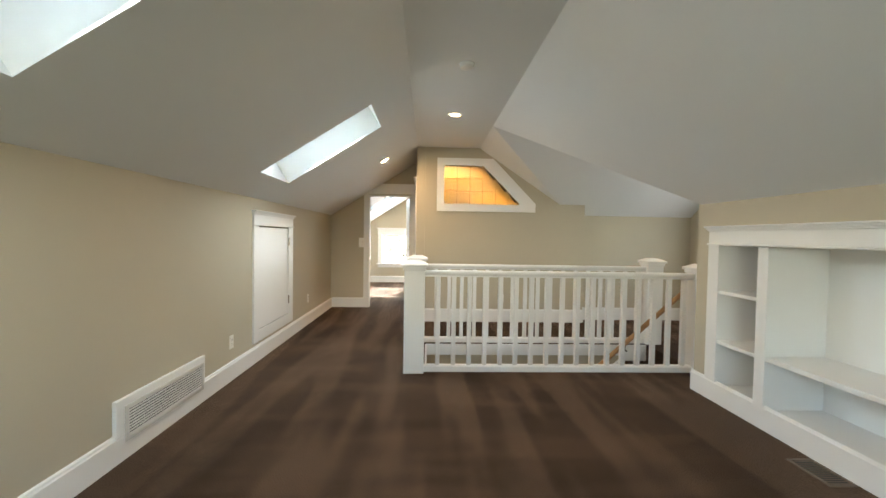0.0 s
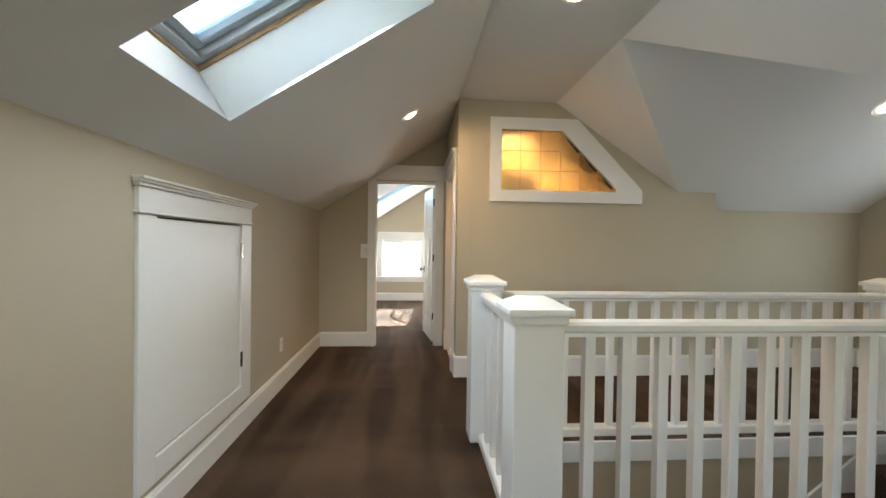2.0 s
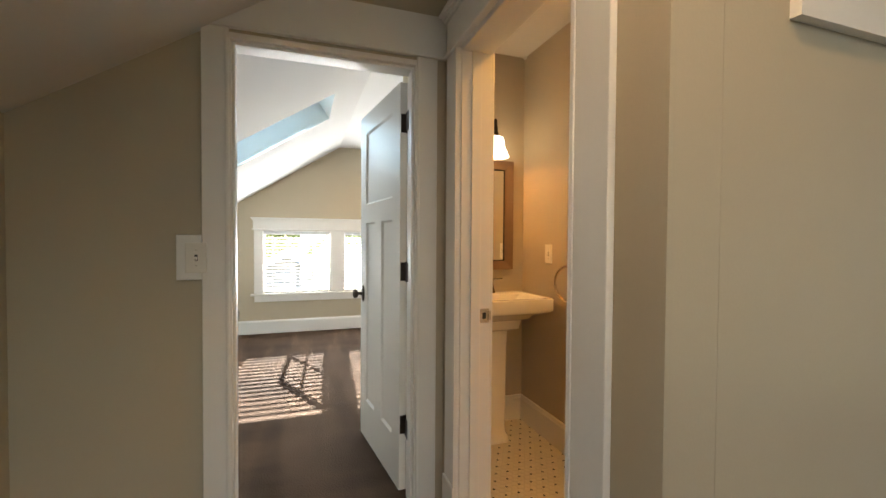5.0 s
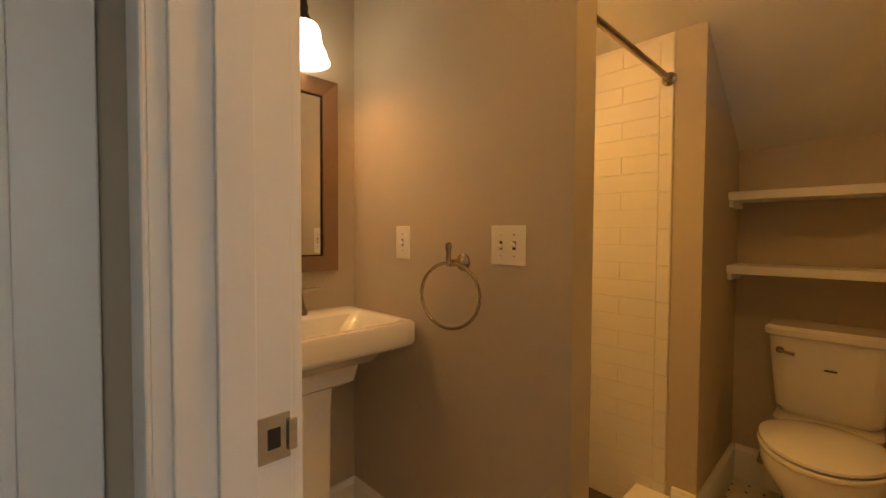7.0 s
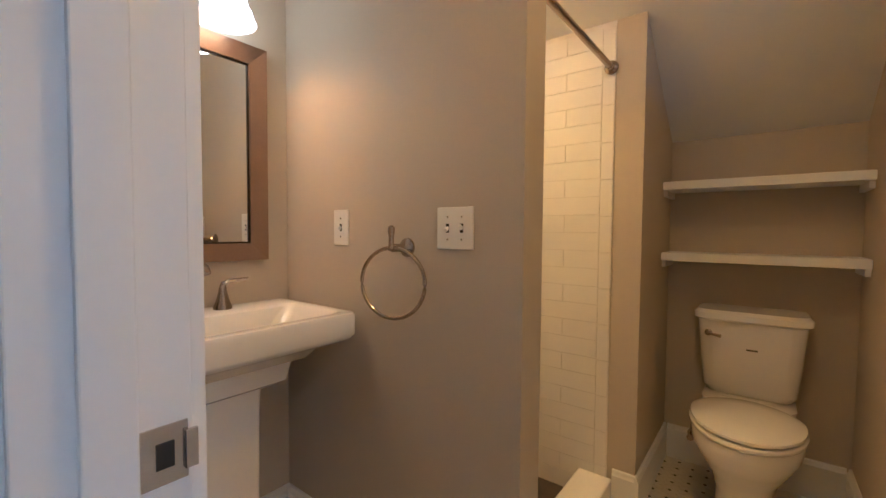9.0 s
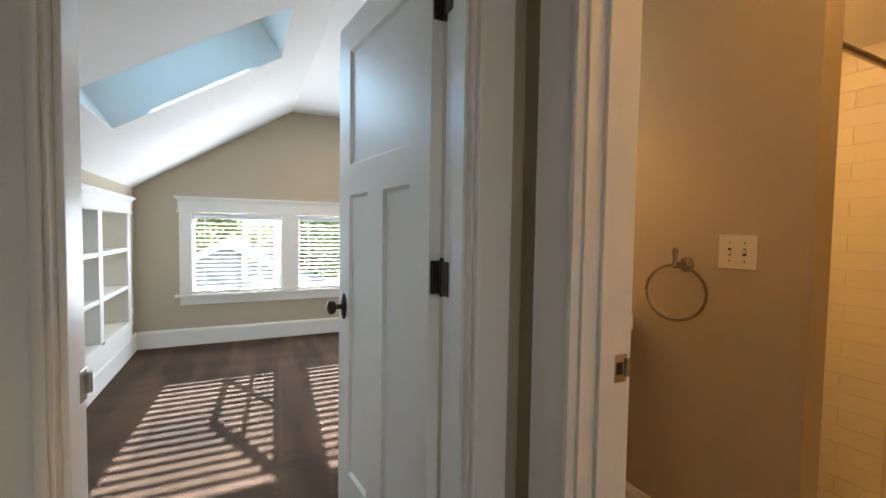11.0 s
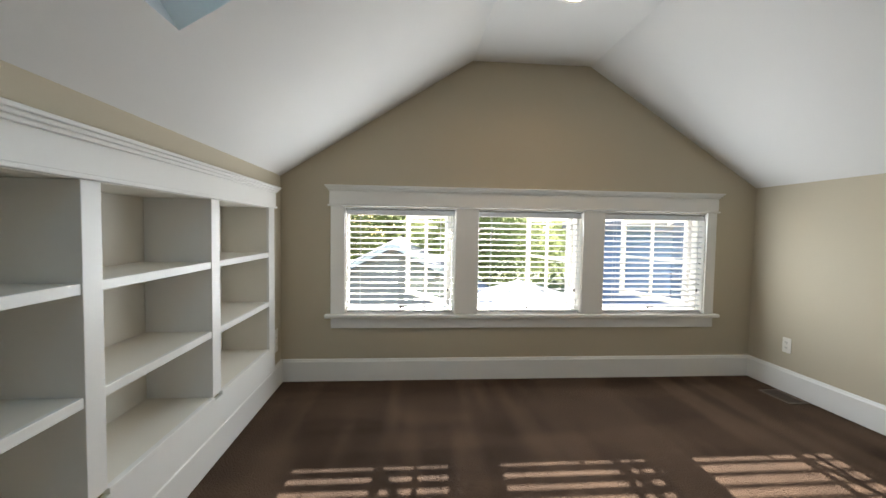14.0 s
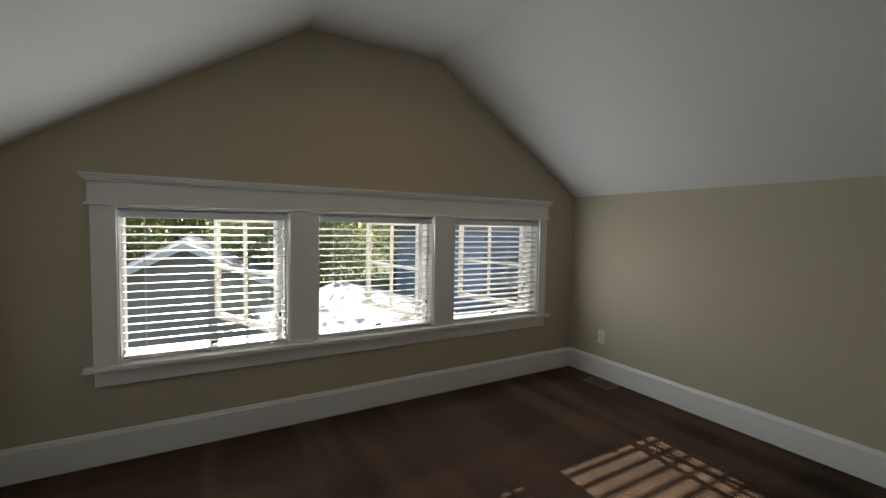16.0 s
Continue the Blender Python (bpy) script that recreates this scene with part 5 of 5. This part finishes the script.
BACK_ME = mesh_of("tile", boxes((-TW / 2 + 0.0007, TW / 2 - 0.0007, -0.0032, 0.0, -TH / 2 + 0.0007, TH / 2 - 0.0007), bev=0.0007), TILE)
for r in range(29):
    for k in range(3 if r % 2 else 2):
        ob = part("tile", BACK_ME, TILE, back)
        ob.location = (1.14 + TW / 2 - 0.03 + TW * k + (0.0 if r % 2 else TW / 2), 8.4645, 0.05 + r * TH)
rod = thing("shower_curtain_rod", (1.5, 7.53, 1.85), "brushed metal shower curtain rod between two walls", "curtain rod")
part("rod", tube(bmesh.new(), [(1.139, 7.538, 1.832), (1.918, 7.538, 1.832)], 0.0125, 14), NICKEL, rod)
for x, s in ((1.1385, 1), (1.919, -1)):
    part("flange", lathe(bmesh.new(), [(0.028, 0.0), (0.027, 0.006), (0.016, 0.014), (0.014, 0.03)], Matrix.Translation((x, 7.538, 1.832)) @ pose(0, 0, 0, 0, 90 * s, 0), 18), NICKEL, rod)

# alcove shelves and toilet
for z in (1.362, 1.030):
    sh = thing("alcove_shelf", (2.44, 7.06, z), "white painted shelf across the toilet alcove", "shelf", "alcove shelves")
    part("board", boxes((2.325, 2.548, 6.702, 7.408, z, z + 0.038), bev=0.003), TRIM, sh)
    part("cleat", boxes((2.345, 2.548, 7.390, 7.408, z - 0.03, z - 0.001), bev=0.002), TRIM, sh)
    part("cleat", boxes((2.345, 2.548, 6.702, 6.720, z - 0.03, z - 0.001), bev=0.002), TRIM, sh)

toilet = thing("toilet", (2.2, 7.06, 0), "white two-piece toilet with its lid closed", "toilet")
CY = 7.060


def oval(cx, rx_back, rx_front, ry, z, n=40, flat=1.0):
    pts = []
    for k in range(n):
        a = 2 * math.pi * k / n
        c, s = math.cos(a), math.sin(a)
        pts.append((cx + (rx_back if c > 0 else rx_front) * (abs(c) ** flat) * (1 if c > 0 else -1), CY + ry * s, z))
    return pts


part("tank", loft(bmesh.new(), [rounded(2.385, 2.530, CY - 0.155, CY + 0.155, 0.440, 0.05), rounded(2.362, 2.538, CY - 0.170, CY + 0.170, 0.470, 0.05),
                                rounded(2.350, 2.540, CY - 0.182, CY + 0.182, 0.60, 0.05), rounded(2.340, 2.542, CY - 0.195, CY + 0.195, 0.772, 0.05)]), CHINA, toilet)
part("tank_lid", loft(bmesh.new(), [rounded(2.334, 2.545, CY - 0.200, CY + 0.200, 0.773, 0.05), rounded(2.322, 2.547, CY - 0.209, CY + 0.209, 0.782, 0.05), rounded(2.322, 2.547, CY - 0.209, CY + 0.209, 0.806, 0.05),
                                    rounded(2.336, 2.544, CY - 0.196, CY + 0.196, 0.820, 0.05)]), CHINA, toilet)
lever = part("flush_lever", lathe(bmesh.new(), [(0.015, 0), (0.014, 0.008), (0.008, 0.012)], Matrix.Translation((2.343, CY + 0.150, 0.715)) @ pose(0, 0, 0, 0, -90, 0), 16), NICKEL, toilet)
part("lever_arm", tube(bmesh.new(), [(2.328, CY + 0.150, 0.715), (2.322, CY + 0.135, 0.714), (2.320, CY + 0.100, 0.708)], [0.006, 0.006, 0.008], 10), NICKEL, lever)
part("maker_mark", boxes((2.3395, 2.3415, CY - 0.03, CY + 0.01, 0.655, 0.662)), PIPE, toilet)
part("bowl", loft(bmesh.new(), [oval(2.22, 0.20, 0.14, 0.095, 0.003), oval(2.22, 0.20, 0.15, 0.098, 0.05), oval(2.21, 0.19, 0.14, 0.095, 0.12), oval(2.19, 0.20, 0.17, 0.115, 0.20), oval(2.17, 0.22, 0.22, 0.155, 0.28),
                                oval(2.15, 0.24, 0.25, 0.178, 0.34), oval(2.15, 0.25, 0.255, 0.184, 0.385), oval(2.15, 0.24, 0.25, 0.180, 0.398)]), CHINA, toilet)
part("tank_deck", loft(bmesh.new(), [rounded(2.30, 2.53, CY - 0.11, CY + 0.11, 0.25, 0.04), rounded(2.28, 2.54, CY - 0.16, CY + 0.16, 0.38, 0.04), rounded(2.28, 2.54, CY - 0.165, CY + 0.165, 0.438, 0.04)]), CHINA, toilet)
part("seat", loft(bmesh.new(), [oval(2.15, 0.185, 0.258, 0.186, 0.400), oval(2.15, 0.19, 0.264, 0.191, 0.408), oval(2.15, 0.19, 0.264, 0.191, 0.416), oval(2.15, 0.185, 0.258, 0.186, 0.421)]), CHINA, toilet)
part("lid", loft(bmesh.new(), [oval(2.15, 0.185, 0.254, 0.182, 0.425), oval(2.15, 0.19, 0.260, 0.187, 0.431), oval(2.15, 0.188, 0.258, 0.186, 0.440), oval(2.15, 0.165, 0.225, 0.160, 0.449), oval(2.15, 0.09, 0.13, 0.09, 0.453)]), CHINA, toilet)
for s in (-1, 1):
    part("lid_hinge", boxes((2.305, 2.345, CY + s * 0.075 - 0.02, CY + s * 0.075 + 0.02, 0.400, 0.442), bev=0.006), CHINA, toilet)
part("supply_valve", lathe(bmesh.new(), [(0.020, 0.0), (0.020, 0.01), (0.010, 0.012), (0.010, 0.05), (0.016, 0.052), (0.016, 0.07)], Matrix.Translation((2.53, CY + 0.22, 0.16)) @ pose(0, 0, 0, 0, -90, 0), 16), NICKEL, toilet)
part("supply_line", tube(bmesh.new(), [(2.485, CY + 0.22, 0.165), (2.482, CY + 0.215, 0.25), (2.470, CY + 0.17, 0.36), (2.465, CY + 0.14, 0.445)], 0.006, 8), NICKEL, toilet)

# ---- outside ----
GRASS = material("lawn", (0.07, 0.10, 0.035), 0.9, vary=0.35, scale=0.6, fine=12)
BARK = material("bark", (0.13, 0.09, 0.06), 0.9, vary=0.3, scale=6)
LEAF = material("leaves", (0.24, 0.29, 0.10), 0.6, vary=0.45, scale=1.2, fine=8)
_t = LEAF.node_tree
_tr, _mix = _t.nodes.new("ShaderNodeBsdfTranslucent"), _t.nodes.new("ShaderNodeMixShader")
_tr.inputs[0].default_value = (0.36, 0.40, 0.20, 1)
_mix.inputs[0].default_value = 0.65
_t.links.new(_t.nodes["Principled BSDF"].outputs[0], _mix.inputs[1])
_t.links.new(_tr.outputs[0], _mix.inputs[2])
_t.links.new(_mix.outputs[0], _t.nodes["Material Output"].inputs[0])
SIDING = material("blue_grey_siding", (0.20, 0.28, 0.42), 0.7, vary=0.1, scale=1.0)
SIDING2 = material("slate_grey_siding", (0.36, 0.33, 0.31), 0.7, vary=0.1, scale=1.0)
SIDING3 = material("pale_teal_siding", (0.20, 0.40, 0.44), 0.7, vary=0.08, scale=1.0)
ROOF = material("asphalt_shingle", (0.20, 0.21, 0.24), 0.9, vary=0.25, scale=2.5, fine=30)
ROOFL = material("pale_low_roof", (0.55, 0.54, 0.53), 0.8, vary=0.1, scale=1.5)
PANED = material("dark_house_pane", (0.12, 0.15, 0.19), 0.1, vary=0.2)
structure("ground", boxes((-400, 400, -400, 400, -5.9, -5.6)), GRASS, "green lawn and gardens round the house", "ground")


def house(x0, x1, y0, y1, eave, ridge, wall, roof, label):
    """A gabled house whose gable faces the window wall."""
    root = thing("house", ((x0 + x1) / 2, (y0 + y1) / 2, -5.6), label, "house")
    cx = (x0 + x1) / 2
    part("wall", prism(bmesh.new(), [(x0, y0, -5.6), (x1, y0, -5.6), (x1, y0, eave), (cx, y0, ridge), (x0, y0, eave)], (0, y1 - y0, 0)), wall, root)
    bm = bmesh.new()
    f = (ridge - eave) / (cx - x0)
    for s, xe in ((-1, x0), (1, x1)):
        e = xe + s * 0.4
        prism(bm, [(cx, y0 - 0.4, ridge + 0.02), (e, y0 - 0.4, eave - 0.4 * f + 0.02), (e, y0 - 0.4, eave - 0.4 * f + 0.20), (cx, y0 - 0.4, ridge + 0.22)], (0, y1 - y0 + 0.8, 0))
    part("roof", bm, roof, root)
    bm = bmesh.new()
    for s, xe in ((-1, x0), (1, x1)):
        e = xe + s * 0.4
        prism(bm, [(cx, y0 - 0.45, ridge + 0.06), (e, y0 - 0.45, eave - 0.4 * f + 0.06), (e, y0 - 0.45, eave - 0.4 * f + 0.19), (cx, y0 - 0.45, ridge + 0.21)], (0, 0.04, 0))
    part("barge_board", bm, TRIM, root)
    for wz in (eave - 1.9, eave - 4.6):
        for wx in (cx - 1.5, cx + 1.5):
            w = part("window", boxes((wx - 0.5, wx + 0.5, y0 - 0.06, y0 - 0.002, wz, wz + 1.4), bev=0.01), TRIM, root)
            part("pane", boxes((wx - 0.42, wx + 0.42, y0 - 0.075, y0 - 0.062, wz + 0.08, wz + 1.32)), PANED, w)
    z = -5.4
    k = 0
    bm = bmesh.new()
    while z < eave:
        box(bm, x0 - 0.01, x1 + 0.01, y0 - 0.025, y0 - 0.001, z, z + 0.012)
        z += 0.2
    part("siding_laps", bm, wall, root)
    return root


house(-4.7, 2.9, 21.0, 31.0, -1.4, 0.6, SIDING2, ROOF, "slate-grey gabled neighbour house with white barge boards")
house(5.2, 12.0, 17.0, 22.0, 1.5, 3.4, SIDING, ROOF, "blue gabled neighbour house with white barge boards")
house(0.9, 4.1, 15.6, 19.0, -0.75, -0.32, SIDING2, ROOFL, "low neighbour garage with a pale roof")
house(5.9, 9.0, 14.4, 16.4, 0.3, 1.7, SIDING, ROOF, "small blue gabled porch wing with white barge boards")
teal = house(9.0, 16.0, 4.0, 16.0, 3.2, 5.2, SIDING3, ROOF, "pale teal neighbour house close to the dormer window")

CREAMY = material("cream_shutter_paint", (0.62, 0.60, 0.42), 0.5, vary=0.08)
for y0 in (9.5, 11.9):
    w = part("window", boxes((8.94, 8.998, y0 - 0.08, y0 + 1.78, 1.42, 2.72), bev=0.01), TRIM, teal)
    part("pane", boxes((8.925, 8.938, y0, y0 + 1.70, 1.50, 2.64)), PANED, w)
    for a in (y0 + 0.03, y0 + 0.90):
        part("shutter", boxes(*[(8.895, 8.922, a, a + 0.77, 1.53 + k * 0.11, 1.60 + k * 0.11) for k in range(10)]), CREAMY, w, "cream louvred shutter")


def tree(x, y, h, r, seed):
    rnd = random.Random(seed)
    root = thing("tree", (x, y, -5.6), "tall leafy green tree beyond the houses", "tree", "trees behind the houses")
    bm = tube(bmesh.new(), [(x, y, -5.6), (x + 0.1, y, -5.6 + h * 0.4), (x - 0.1, y + 0.1, -5.6 + h * 0.9)], [0.28, 0.2, 0.05], 8)
    limbs = []
    for k in range(7):
        z = -5.6 + h * rnd.uniform(0.35, 0.8)
        a = rnd.uniform(0, 6.28)
        e = (x + r * 0.7 * math.cos(a), y + r * 0.7 * math.sin(a), z + h * 0.12)
        tube(bm, [(x, y, z), e], [0.09, 0.03], 6)
        limbs.append(e)
    part("trunk", bm, BARK, root)
    pts, faces = [], []
    for k in range(9000):
        c = Vector(rnd.choice(limbs)) if rnd.random() < 0.6 else Vector((x, y, -5.6 + h * 0.68))
        p = c + Vector((rnd.gauss(0, r * 0.33), rnd.gauss(0, r * 0.33), rnd.gauss(0, h * 0.13)))
        q = Euler((rnd.uniform(0, 6), rnd.uniform(0, 6), rnd.uniform(0, 6))).to_matrix()
        s = rnd.uniform(0.09, 0.19)
        i = len(pts)
        pts += [p + q @ Vector(v) for v in ((-s, 0, 0), (0, -s * 0.5, s * 0.1), (s, 0, 0), (0, s * 0.5, s * 0.1))]
        faces.append((i, i + 1, i + 2, i + 3))
    me = bpy.data.meshes.new("crown")
    me.from_pydata([tuple(p) for p in pts], [], faces)
    me.materials.append(LEAF)
    part("crown", me, LEAF, root)


tree(-7.5, 34, 11.5, 3.4, 1)
tree(2.8, 30, 9.5, 3.0, 2)
tree(4.8, 36, 11.0, 3.6, 3)
tree(-2.0, 40, 12.0, 3.8, 4)
tree(13.0, 40, 12.5, 4.0, 5)
tree(0.5, 46, 12.0, 4.2, 6)
tree(-11.5, 42, 12.0, 4.0, 7)
tree(8.0, 44, 12.5, 4.2, 8)
tree(-5.0, 36, 9.5, 3.4, 9)


def far_woods():
    """An uneven belt of leaf clumps far behind the gardens."""
    rnd = random.Random(12)
    pts, faces = [], []
    for k in range(14000):
        x = rnd.uniform(-75, 75)
        top = 3.0 + 2.4 * math.sin(x * 0.21) + 1.5 * math.sin(x * 0.57 + 1.0)
        p = Vector((x, 66 + rnd.gauss(0, 3.5), -5.6 + (top + 5.6) * math.sqrt(rnd.random())))
        q = Euler((rnd.uniform(0, 6), rnd.uniform(0, 6), rnd.uniform(0, 6))).to_matrix()
        s = rnd.uniform(0.35, 0.9)
        i = len(pts)
        pts += [tuple(p + q @ Vector(v)) for v in ((-s, 0, 0), (0, -s * 0.6, s * 0.1), (s, 0, 0), (0, s * 0.6, s * 0.1))]
        faces.append((i, i + 1, i + 2, i + 3))
    me = bpy.data.meshes.new("far_woods")
    me.from_pydata(pts, [], faces)
    me.materials.append(LEAF)
    tagged(new("far_woods", me), "belt of green trees far behind the gardens", "woods", kind="stuff")


far_woods()
